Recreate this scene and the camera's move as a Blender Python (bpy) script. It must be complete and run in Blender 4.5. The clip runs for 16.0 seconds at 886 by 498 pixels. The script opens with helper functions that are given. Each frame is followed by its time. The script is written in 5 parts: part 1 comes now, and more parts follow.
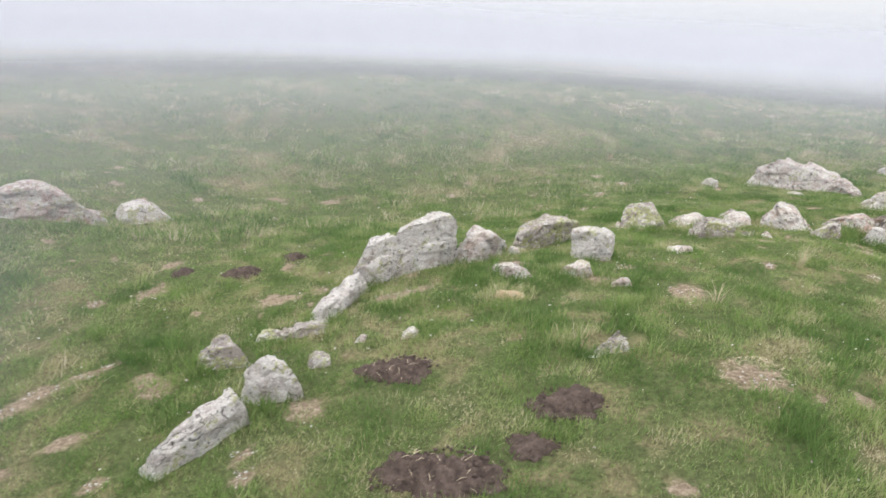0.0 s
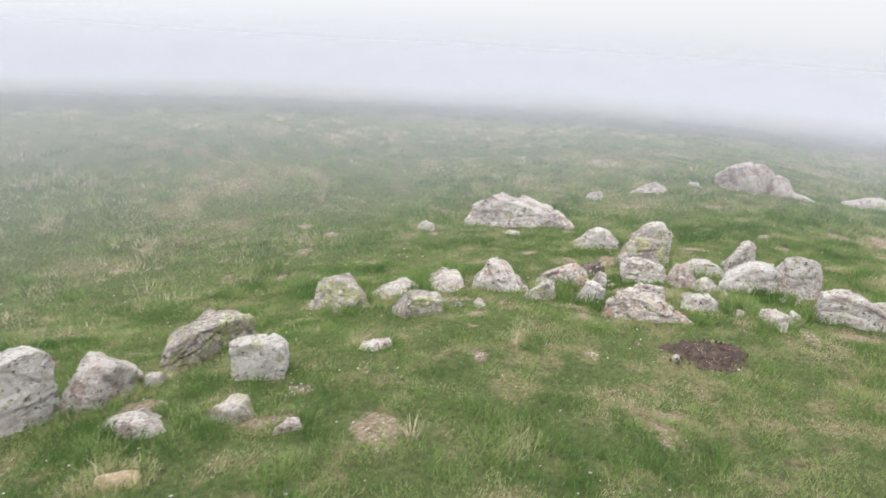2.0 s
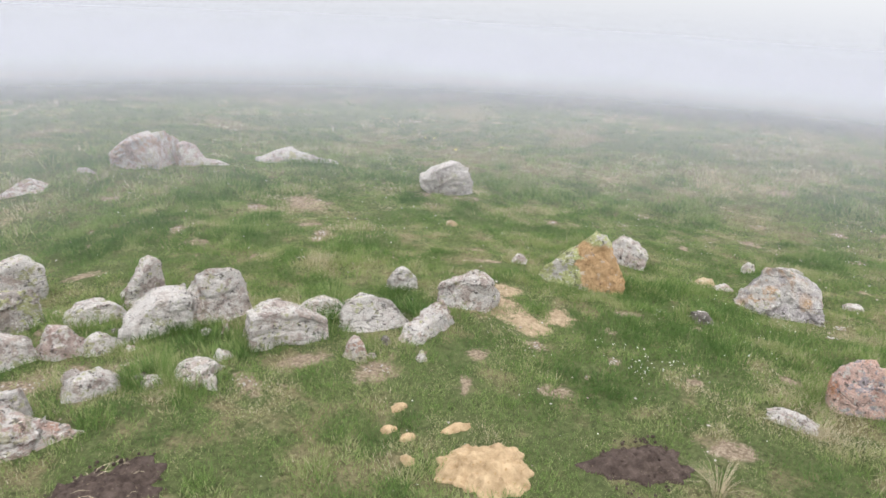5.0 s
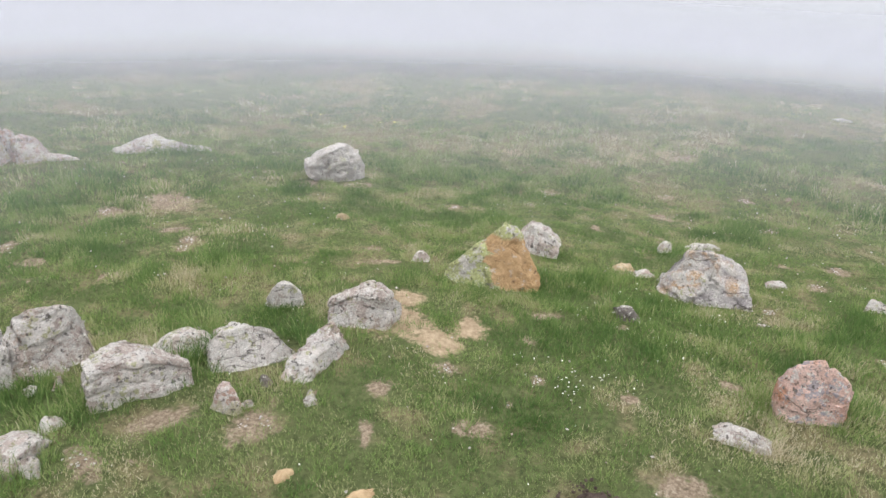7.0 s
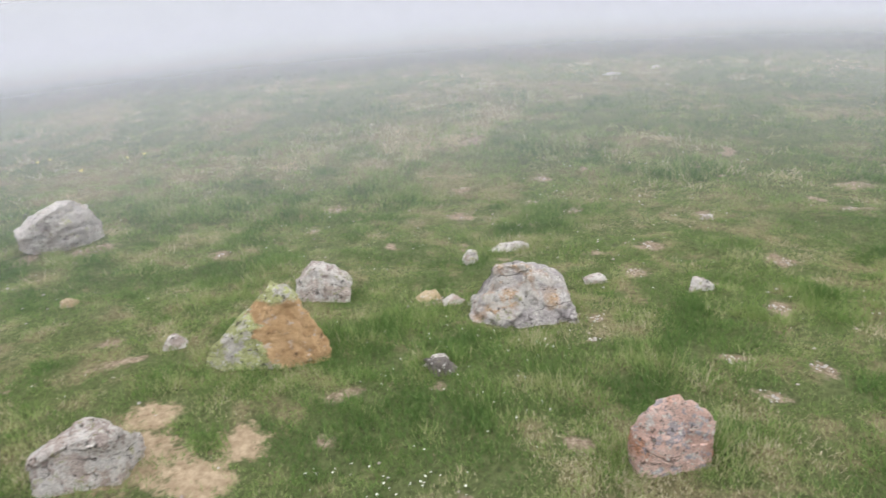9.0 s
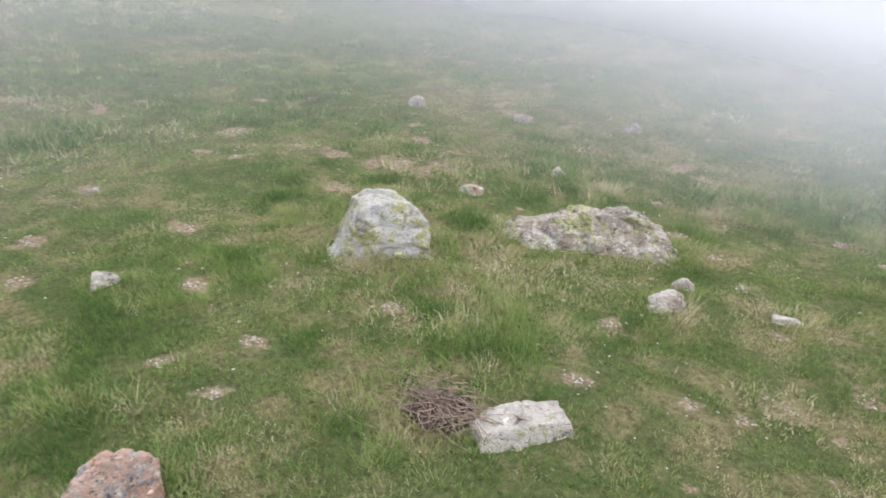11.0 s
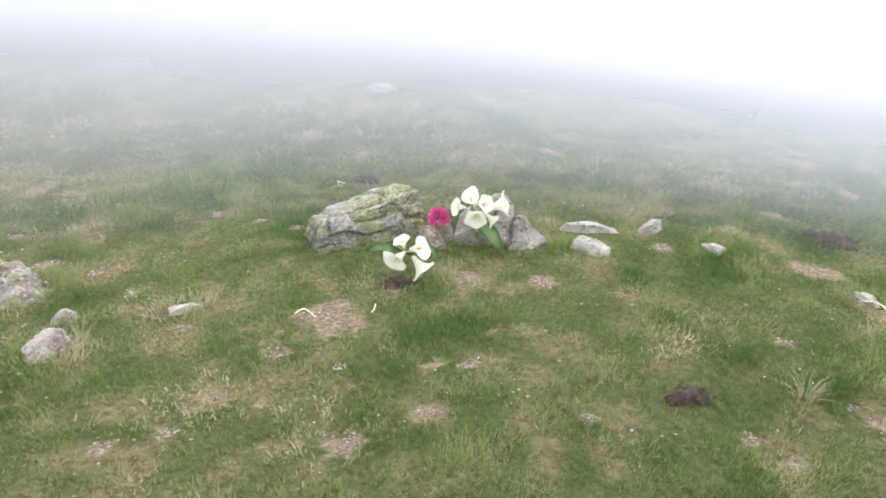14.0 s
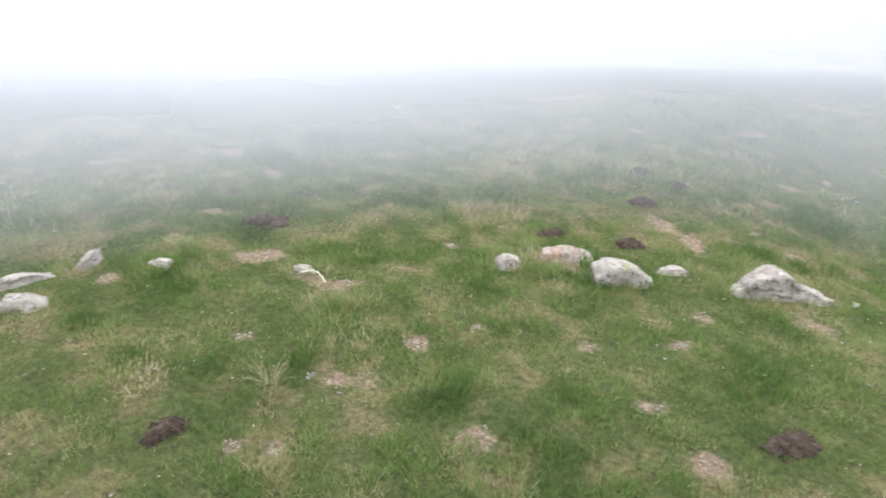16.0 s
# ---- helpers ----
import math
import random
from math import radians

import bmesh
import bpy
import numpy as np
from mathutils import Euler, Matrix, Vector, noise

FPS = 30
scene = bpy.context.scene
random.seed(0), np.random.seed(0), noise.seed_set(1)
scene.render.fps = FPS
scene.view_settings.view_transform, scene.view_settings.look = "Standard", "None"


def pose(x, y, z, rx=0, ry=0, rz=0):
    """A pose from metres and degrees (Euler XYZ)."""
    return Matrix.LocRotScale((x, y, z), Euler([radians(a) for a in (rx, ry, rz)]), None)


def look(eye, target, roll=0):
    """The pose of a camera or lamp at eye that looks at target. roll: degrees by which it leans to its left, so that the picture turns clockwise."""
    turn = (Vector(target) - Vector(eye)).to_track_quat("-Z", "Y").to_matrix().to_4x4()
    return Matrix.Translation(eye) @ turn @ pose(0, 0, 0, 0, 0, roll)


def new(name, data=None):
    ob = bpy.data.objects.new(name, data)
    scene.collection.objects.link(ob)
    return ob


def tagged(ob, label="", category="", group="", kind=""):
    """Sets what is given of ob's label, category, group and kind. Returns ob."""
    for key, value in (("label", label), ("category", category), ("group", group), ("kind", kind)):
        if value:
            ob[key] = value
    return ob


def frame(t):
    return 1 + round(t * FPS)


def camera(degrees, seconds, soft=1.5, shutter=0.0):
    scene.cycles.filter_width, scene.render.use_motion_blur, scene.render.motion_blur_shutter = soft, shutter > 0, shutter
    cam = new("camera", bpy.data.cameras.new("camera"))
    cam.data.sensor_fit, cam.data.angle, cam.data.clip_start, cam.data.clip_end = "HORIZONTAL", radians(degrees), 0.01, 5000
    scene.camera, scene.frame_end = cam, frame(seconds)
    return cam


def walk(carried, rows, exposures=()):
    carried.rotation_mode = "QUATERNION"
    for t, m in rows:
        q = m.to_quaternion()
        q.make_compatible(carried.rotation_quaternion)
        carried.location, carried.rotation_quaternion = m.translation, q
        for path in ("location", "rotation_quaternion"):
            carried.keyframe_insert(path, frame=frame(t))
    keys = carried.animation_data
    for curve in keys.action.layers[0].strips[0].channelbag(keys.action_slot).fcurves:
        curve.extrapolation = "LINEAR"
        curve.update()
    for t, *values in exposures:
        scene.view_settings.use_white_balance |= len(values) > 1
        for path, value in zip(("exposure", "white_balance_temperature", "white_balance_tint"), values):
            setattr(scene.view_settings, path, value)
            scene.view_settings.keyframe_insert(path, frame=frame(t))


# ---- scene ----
cam = camera(64.0, 16.0, 1.5, 0.2)
METRES, EYE, TILT, LEAN, TURN = 6.8, 1.3, -20.5, -3.0, 0.0
PATH = [
    (0, (-0.142, 0.059, 1.465), (-0.012, 1.933, 0.779), 4.0),
    (0.5, (0.076, 0.337, 1.475), (0.329, 2.209, 0.818), 4.1),
    (1, (0.154, 0.605, 1.541), (0.613, 2.441, 0.892), 5.3),
    (1.5, (0.307, 0.876, 1.562), (0.949, 2.664, 0.936), 5.5),
    (2, (0.589, 1.103, 1.585), (1.366, 2.844, 0.98), 4.5),
    (2.5, (0.854, 1.338, 1.584), (1.794, 3.005, 1.003), 3.6),
    (3, (1.068, 1.593, 1.612), (2.2, 3.137, 1.036), 2.8),
    (3.5, (1.372, 1.734, 1.593), (2.661, 3.148, 1.011), 1.2),
    (4, (1.636, 1.772, 1.622), (3.075, 3.013, 0.999), -0.1),
    (4.5, (1.788, 1.815, 1.625), (3.397, 2.813, 0.981), 0.8),
    (5, (1.879, 1.881, 1.626), (3.626, 2.598, 0.969), 2.7),
    (7.5, (2.657, 2.114, 1.602), (4.47, 2.505, 0.854), 1.2),
    (8, (2.874, 2.178, 1.639), (4.698, 2.461, 0.87), 0.1),
    (8.5, (3.087, 2.136, 1.622), (4.931, 2.265, 0.857), -1.6),
    (9, (3.294, 1.934, 1.577), (5.138, 1.881, 0.805), -4.3),
    (9.5, (3.401, 1.845, 1.589), (5.18, 1.42, 0.781), -3.4),
    (10, (3.569, 1.861, 1.632), (5.155, 0.996, 0.773), -0.1),
    (12.5, (3.698, 1.372, 1.427), (4.148, -0.323, 0.465), 3.4),
    (13, (3.629, 1.363, 1.432), (3.838, -0.386, 0.484), 3.1),
    (13.5, (3.54, 1.368, 1.444), (3.516, -0.416, 0.539), 2.7),
    (14, (3.432, 1.391, 1.466), (3.179, -0.394, 0.6), 1.7),
    (14.5, (3.296, 1.419, 1.481), (2.836, -0.337, 0.642), 0.3),
    (15, (3.169, 1.437, 1.5), (2.443, -0.232, 0.672), -0.6),
    (15.5, (3.184, 1.409, 1.534), (2.094, -0.042, 0.692), 1.0),
    (16, (3.192, 1.427, 1.58), (1.789, 0.288, 0.723), 2.6),
]
walk(cam, [(t, look(eye, target, roll)) for t, eye, target, roll in PATH], [(0, -0.02), (2.5, -0.04), (4.5, -0.07), (7.5, -0.11), (8.5, -0.10), (10, -0.15), (12.5, -0.03), (14, 0.05), (16, 0.0)])

# ---- world, sun ----
CX, CY = 2.5, 1.5
world = bpy.data.worlds.new("overcast_sky")
scene.world = world
world.use_nodes = True
wn, wl = world.node_tree.nodes, world.node_tree.links
wn.clear()
w_out = wn.new("ShaderNodeOutputWorld")
w_bg = wn.new("ShaderNodeBackground")
w_tc = wn.new("ShaderNodeTexCoord")
w_sep = wn.new("ShaderNodeSeparateXYZ")
wl.new(w_tc.outputs["Generated"], w_sep.inputs[0])
w_map = wn.new("ShaderNodeMapRange")
w_map.inputs["From Min"].default_value, w_map.inputs["From Max"].default_value = -0.30, 0.70
w_ramp = wn.new("ShaderNodeValToRGB")
wl.new(w_map.outputs[0], w_ramp.inputs[0])
stops = [(0.0, (0.55, 0.57, 0.61)), (0.20, (0.58, 0.60, 0.65)), (0.255, (0.73, 0.755, 0.83)), (0.33, (0.885, 0.905, 0.945)), (0.42, (0.975, 0.97, 0.97)), (1.0, (1.0, 1.0, 1.0))]
w_ramp.color_ramp.interpolation = "B_SPLINE"
while len(w_ramp.color_ramp.elements) < len(stops):
    w_ramp.color_ramp.elements.new(0.5)
for el, (p, c) in zip(w_ramp.color_ramp.elements, stops):
    el.position, el.color = p, (*c, 1)
# overcast sky: brighter towards the zenith, and towards the hidden sun
w_up = wn.new("ShaderNodeMapRange")
w_up.inputs["From Min"].default_value, w_up.inputs["From Max"].default_value = 0.06, 0.8
w_up.inputs["To Min"].default_value, w_up.inputs["To Max"].default_value = 1.0, 2.3
wl.new(w_sep.outputs["Z"], w_up.inputs["Value"])
w_dot = wn.new("ShaderNodeVectorMath")
w_dot.operation = "DOT_PRODUCT"
w_dot.inputs[1].default_value = (-0.84, -0.54, 0.0)
wl.new(w_tc.outputs["Generated"], w_dot.inputs[0])
w_low = wn.new("ShaderNodeMath")
w_low.operation, w_low.use_clamp = "MULTIPLY", True
wl.new(w_dot.outputs["Value"], w_low.inputs[0])
w_low.inputs[1].default_value = 0.13
w_lift = wn.new("ShaderNodeMath")
w_lift.operation = "ADD"
wl.new(w_sep.outputs["Z"], w_lift.inputs[0])
wl.new(w_low.outputs[0], w_lift.inputs[1])
wl.new(w_lift.outputs[0], w_map.inputs["Value"])
w_az = wn.new("ShaderNodeMapRange")
w_az.inputs["From Min"].default_value, w_az.inputs["From Max"].default_value = -1.0, 1.0
w_az.inputs["To Min"].default_value, w_az.inputs["To Max"].default_value = 0.97, 1.44
wl.new(w_dot.outputs["Value"], w_az.inputs["Value"])
w_mul = wn.new("ShaderNodeMath")
w_mul.operation = "MULTIPLY"
wl.new(w_up.outputs[0], w_mul.inputs[0])
wl.new(w_az.outputs[0], w_mul.inputs[1])
w_sky = wn.new("ShaderNodeTexSky")
w_sky.sky_type, w_sky.sun_disc = "NISHITA", False
w_sky.sun_elevation, w_sky.sun_rotation = radians(50), radians(225)
w_sc = wn.new("ShaderNodeVectorMath")
w_sc.operation = "SCALE"
w_sc.inputs["Scale"].default_value = 0.006
wl.new(w_sky.outputs[0], w_sc.inputs[0])
w_mix = wn.new("ShaderNodeVectorMath")
w_mix.operation = "ADD"
wl.new(w_ramp.outputs[0], w_mix.inputs[0])
wl.new(w_sc.outputs[0], w_mix.inputs[1])
wl.new(w_mix.outputs[0], w_bg.inputs["Color"])
wl.new(w_mul.outputs[0], w_bg.inputs["Strength"])
wl.new(w_bg.outputs[0], w_out.inputs[0])

sun = new("sun", bpy.data.lights.new("sun", "SUN"))
sun.data.energy, sun.data.angle, sun.data.color = 0.9, radians(50), (1.0, 0.97, 0.92)
sun.matrix_world = look((CX - 5, CY - 5, 10), (CX, CY, 0))

# ---- terrain ----
XS, YS, SG = (-3, -1, 1, 3, 5, 7, 9), (-4, -2, 0, 2, 4, 6, 8), 1.6
WEIGHTS = [-0.004, 0.065, 0.108, -0.231, -0.217, -0.032, -0.24, -0.034, 0.003, -0.005, -0.227, 0.092, -0.188, -0.173, 0.031, -0.01, 0.017, 0.155, 0.08, -0.243, -0.105, 0.046, 0.064, -0.043, -0.138, 0.063, 0.063, -0.114, -0.162, -0.047, 0.092, 0.062, 0.054, -0.075, -0.109, 0.009, 0.001, -0.054, -0.024, 0.006, 0.101, 0.119, -0.181, -0.031, 0.018, -0.136, 0.006, -0.139, 0.018]


def swell(x, y):
    """Height of the smooth hilltop with its low mound, falling away all round."""
    x, y = np.asarray(x, float), np.asarray(y, float)
    z = np.zeros(np.broadcast(x, y).shape)
    k = 0
    for gx in XS:
        for gy in YS:
            z = z + WEIGHTS[k] * np.exp(-((x - gx) ** 2 + (y - gy) ** 2) / (2 * SG * SG))
            k += 1
    s = -0.62 * (x - CX) - 0.78 * (y - CY)
    r = np.hypot(x - CX, y - CY)
    crest = 0.80 * (x - CX) + 0.60 * (y - CY)
    z = z + 0.0042 * np.clip(crest - 8, 0, 10) ** 2
    z = z - 0.012 * np.maximum(0, np.minimum(s, 14) - 3.6) ** 2 - 0.25 * np.maximum(0, s - 14)
    return z - 0.004 * np.maximum(0, np.minimum(r, 30) - 9) ** 2 - 0.168 * np.maximum(0, r - 30)


def lattice(ix, iy, seed):
    v = np.sin(ix * 127.1 + iy * 311.7 + seed * 74.7) * 43758.5453
    return v - np.floor(v)


def vnoise(x, y, seed=0):
    ix, iy = np.floor(x), np.floor(y)
    fx, fy = x - ix, y - iy
    fx, fy = fx * fx * (3 - 2 * fx), fy * fy * (3 - 2 * fy)
    a, b = lattice(ix, iy, seed), lattice(ix + 1, iy, seed)
    c, d = lattice(ix, iy + 1, seed), lattice(ix + 1, iy + 1, seed)
    return (a + (b - a) * fx) * (1 - fy) + (c + (d - c) * fx) * fy


def fbm(x, y, scale, seed=0, octaves=3):
    x, y = np.asarray(x, float) * scale + 13.7, np.asarray(y, float) * scale + 5.1
    total, amp, norm = 0.0, 1.0, 0.0
    for o in range(octaves):
        total = total + amp * vnoise(x * 2**o, y * 2**o, seed + o)
        norm, amp = norm + amp, amp * 0.5
    return total / norm


def ground_z(x, y):
    return swell(x, y) + 0.05 * (fbm(x, y, 1.6, 3) - 0.5) + 0.035 * (fbm(x, y, 5.0, 9, 2) - 0.5)


def gz(x, y):
    return float(ground_z(np.array([x]), np.array([y]))[0])


def dryness(x, y):
    """0: lush green turf, 1: straw."""
    v = 0.14 * fbm(x, y, 1.1, 21) + 0.36 * fbm(x, y, 3.6, 31) + 0.50 * fbm(x, y, 10.5, 41, 2)
    away = np.clip((np.hypot(x - 3.0, y - 2.0) - 4.2) / 2.5, 0, 1)
    v = v * (1 - away) + away * (0.50 * fbm(x, y, 1.0, 24) + 0.35 * fbm(x, y, 2.8, 34) + 0.15 * fbm(x, y, 9.0, 44, 2) + 0.0)
    v = v + 0.015 / (1 + np.exp(np.clip(3.0 * (y - 0.6), -50, 50))) + 0.02 / (1 + np.exp(np.clip(-2.0 * (x - 4.4), -50, 50)))
    return np.clip((v - 0.465) * 5.2, 0, 1) * 0.95


# ---- materials ----
def shader(name):
    m = bpy.data.materials.new(name)
    m.use_nodes = True
    n, l = m.node_tree.nodes, m.node_tree.links
    return m, n, l, n["Principled BSDF"]


def node(n, l, kind, **sets):
    """A node; sets: inputs by name (spaces as underscores), linked where a socket is given."""
    nd = n.new(kind)
    for key, value in sets.items():
        sock = nd.inputs[key.replace("_", " ")]
        if hasattr(value, "is_linked"):
            l.new(value, sock)
        else:
            sock.default_value = value
    return nd


def ramp(n, l, fac, *stops):
    r = n.new("ShaderNodeValToRGB")
    while len(r.color_ramp.elements) < len(stops):
        r.color_ramp.elements.new(0.5)
    for el, (p, c) in zip(r.color_ramp.elements, stops):
        el.position = p
        el.color = (*c, 1) if not isinstance(c, (int, float)) else (c, c, c, 1)
    l.new(fac, r.inputs[0])
    return r.outputs[0]


def mixc(n, l, fac, a, b):
    m = n.new("ShaderNodeMix")
    m.data_type = "RGBA"
    for sock, v in ((m.inputs[0], fac), (m.inputs[6], a), (m.inputs[7], b)):
        if hasattr(v, "is_linked"):
            l.new(v, sock)
        else:
            sock.default_value = (*v, 1) if isinstance(v, tuple) else v
    return m.outputs[2]


def noise_node(n, l, vec, scale, detail=4.0, rough=0.55):
    return node(n, l, "ShaderNodeTexNoise", Vector=vec, Scale=scale, Detail=detail, Roughness=rough).outputs["Fac"]


def bumped(n, l, p, height, strength, distance):
    b = node(n, l, "ShaderNodeBump", Height=height, Strength=strength, Distance=distance)
    l.new(b.outputs[0], p.inputs["Normal"])


def rock_material(name, dark, light, tint, tint_at, lichen, lichen_at, white_at=0.52, black_at=0.60, split=0.0045):
    """Rock: two stone tones, a coloured stain, crisp crusts of pale and coloured lichen, pits painted darker where the
    relief is low, cracks and a rough relief.
    """
    m, n, l, p = shader(name)
    tc = n.new("ShaderNodeTexCoord")
    info = n.new("ShaderNodeObjectInfo")
    off = node(n, l, "ShaderNodeVectorMath")
    off.operation = "MULTIPLY_ADD"
    l.new(info.outputs["Random"], off.inputs[0])
    off.inputs[1].default_value = (37.0, 19.0, 53.0)
    l.new(tc.outputs["Object"], off.inputs[2])
    v = off.outputs[0]
    sway = node(n, l, "ShaderNodeTexNoise", Vector=v, Scale=30.0, Detail=3.0)
    bent = node(n, l, "ShaderNodeVectorMath")
    bent.operation = "MULTIPLY_ADD"
    l.new(sway.outputs["Color"], bent.inputs[0])
    bent.inputs[1].default_value = (0.05, 0.05, 0.05)
    l.new(v, bent.inputs[2])
    beds = node(n, l, "ShaderNodeVectorMath")
    beds.operation = "MULTIPLY"
    l.new(v, beds.inputs[0])
    beds.inputs[1].default_value = (0.8, 1.0, 2.3)

    def colonies(field, detail, size, at, soft, most):
        """Rounded, crusty patches that spread where the field is high."""
        dots = node(n, l, "ShaderNodeTexVoronoi", Vector=bent.outputs[0], Scale=size).outputs["Distance"]
        low = node(n, l, "ShaderNodeMath")
        low.operation = "MULTIPLY_ADD"
        l.new(dots, low.inputs[0])
        low.inputs[1].default_value = -0.20
        l.new(noise_node(n, l, v, field, detail, 0.68), low.inputs[2])
        return ramp(n, l, low.outputs[0], (at - 0.10, 0), (at - 0.10 + soft, most))

    base = ramp(n, l, noise_node(n, l, v, 7, 9, 0.72), (0.34, dark), (0.50, tuple(0.45 * a + 0.55 * b for a, b in zip(dark, light))), (0.64, light))
    stain = ramp(n, l, noise_node(n, l, v, 5, 6, 0.6), (tint_at, 0), (tint_at + 0.10, 1))
    col = mixc(n, l, stain, base, tint)
    col = mixc(n, l, colonies(6, 9, 26, white_at, 0.03, 0.9), col, (0.73, 0.685, 0.655))
    col = mixc(n, l, colonies(13, 4, 75, white_at + 0.01, 0.04, 0.75), col, (0.74, 0.71, 0.69))
    col = mixc(n, l, colonies(6, 7, 34, lichen_at, 0.03, 0.85), col, lichen)
    col = mixc(n, l, colonies(11, 5, 60, lichen_at + 0.02, 0.03, 0.8), col, tuple(0.8 * c for c in lichen))
    flecks = ramp(n, l, noise_node(n, l, v, 55, 4, 0.6), (0.60, 0), (0.63, 0.8))
    col = mixc(n, l, flecks, col, (0.82, 0.80, 0.76))
    spots = ramp(n, l, noise_node(n, l, v, 40, 5, 0.65), (black_at - 0.02, 0), (black_at + 0.03, 0.8))
    col = mixc(n, l, spots, col, (0.10, 0.088, 0.082))
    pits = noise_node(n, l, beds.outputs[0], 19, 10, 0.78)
    # darkening painted into the colour wherever the bump relief's noise runs low
    dark_lows = ramp(n, l, pits, (0.34, 0.9), (0.40, 0.0))
    col = mixc(n, l, dark_lows, col, (0.10, 0.085, 0.08))
    away = node(n, l, "ShaderNodeMath")
    away.operation = "SUBTRACT"
    l.new(noise_node(n, l, beds.outputs[0], 3.2, 3, 0.55), away.inputs[0])
    away.inputs[1].default_value = 0.5
    gap = node(n, l, "ShaderNodeMath")
    gap.operation = "ABSOLUTE"
    l.new(away.outputs[0], gap.inputs[0])
    crack = ramp(n, l, gap.outputs[0], (split * 0.3, 0.85), (split, 0.0))
    some = ramp(n, l, noise_node(n, l, v, 3.7, 2), (0.52, 0), (0.57, 1))
    both = node(n, l, "ShaderNodeMath")
    both.operation = "MULTIPLY"
    l.new(crack, both.inputs[0])
    l.new(some, both.inputs[1])
    crack = both.outputs[0]
    col = mixc(n, l, crack, col, (0.10, 0.085, 0.075))
    grain = ramp(n, l, noise_node(n, l, v, 170, 3), (0.3, 0.74), (0.7, 1.15))
    mul = n.new("ShaderNodeMix")
    mul.data_type, mul.blend_type = "RGBA", "MULTIPLY"
    mul.inputs[0].default_value = 1.0
    l.new(col, mul.inputs[6])
    l.new(grain, mul.inputs[7])
    l.new(mul.outputs[2], p.inputs["Base Color"])
    p.inputs["Roughness"].default_value = 0.92
    p.inputs["Specular IOR Level"].default_value = 0.2
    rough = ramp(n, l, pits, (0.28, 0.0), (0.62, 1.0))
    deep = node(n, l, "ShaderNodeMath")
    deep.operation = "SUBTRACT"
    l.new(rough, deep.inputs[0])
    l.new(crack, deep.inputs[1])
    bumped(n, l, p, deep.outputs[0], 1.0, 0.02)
    return m


YG = (0.50, 0.49, 0.29)
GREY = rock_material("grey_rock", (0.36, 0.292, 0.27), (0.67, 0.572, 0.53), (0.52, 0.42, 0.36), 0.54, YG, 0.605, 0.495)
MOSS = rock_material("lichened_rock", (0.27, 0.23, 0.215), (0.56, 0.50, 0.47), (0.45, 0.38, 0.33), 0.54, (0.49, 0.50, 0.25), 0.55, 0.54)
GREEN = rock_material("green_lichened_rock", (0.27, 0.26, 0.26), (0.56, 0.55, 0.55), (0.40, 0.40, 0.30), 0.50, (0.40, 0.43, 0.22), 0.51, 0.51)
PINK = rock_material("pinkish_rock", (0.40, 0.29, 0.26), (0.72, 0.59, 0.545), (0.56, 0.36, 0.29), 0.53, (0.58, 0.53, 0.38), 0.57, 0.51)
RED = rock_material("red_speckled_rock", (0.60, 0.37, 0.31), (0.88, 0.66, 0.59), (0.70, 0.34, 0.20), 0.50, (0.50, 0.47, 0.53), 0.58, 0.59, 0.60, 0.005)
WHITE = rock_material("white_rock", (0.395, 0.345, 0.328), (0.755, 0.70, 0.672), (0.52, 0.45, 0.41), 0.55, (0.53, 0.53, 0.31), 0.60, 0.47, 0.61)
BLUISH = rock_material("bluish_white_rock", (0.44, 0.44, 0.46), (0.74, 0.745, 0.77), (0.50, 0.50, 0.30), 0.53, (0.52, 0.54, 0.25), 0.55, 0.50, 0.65)


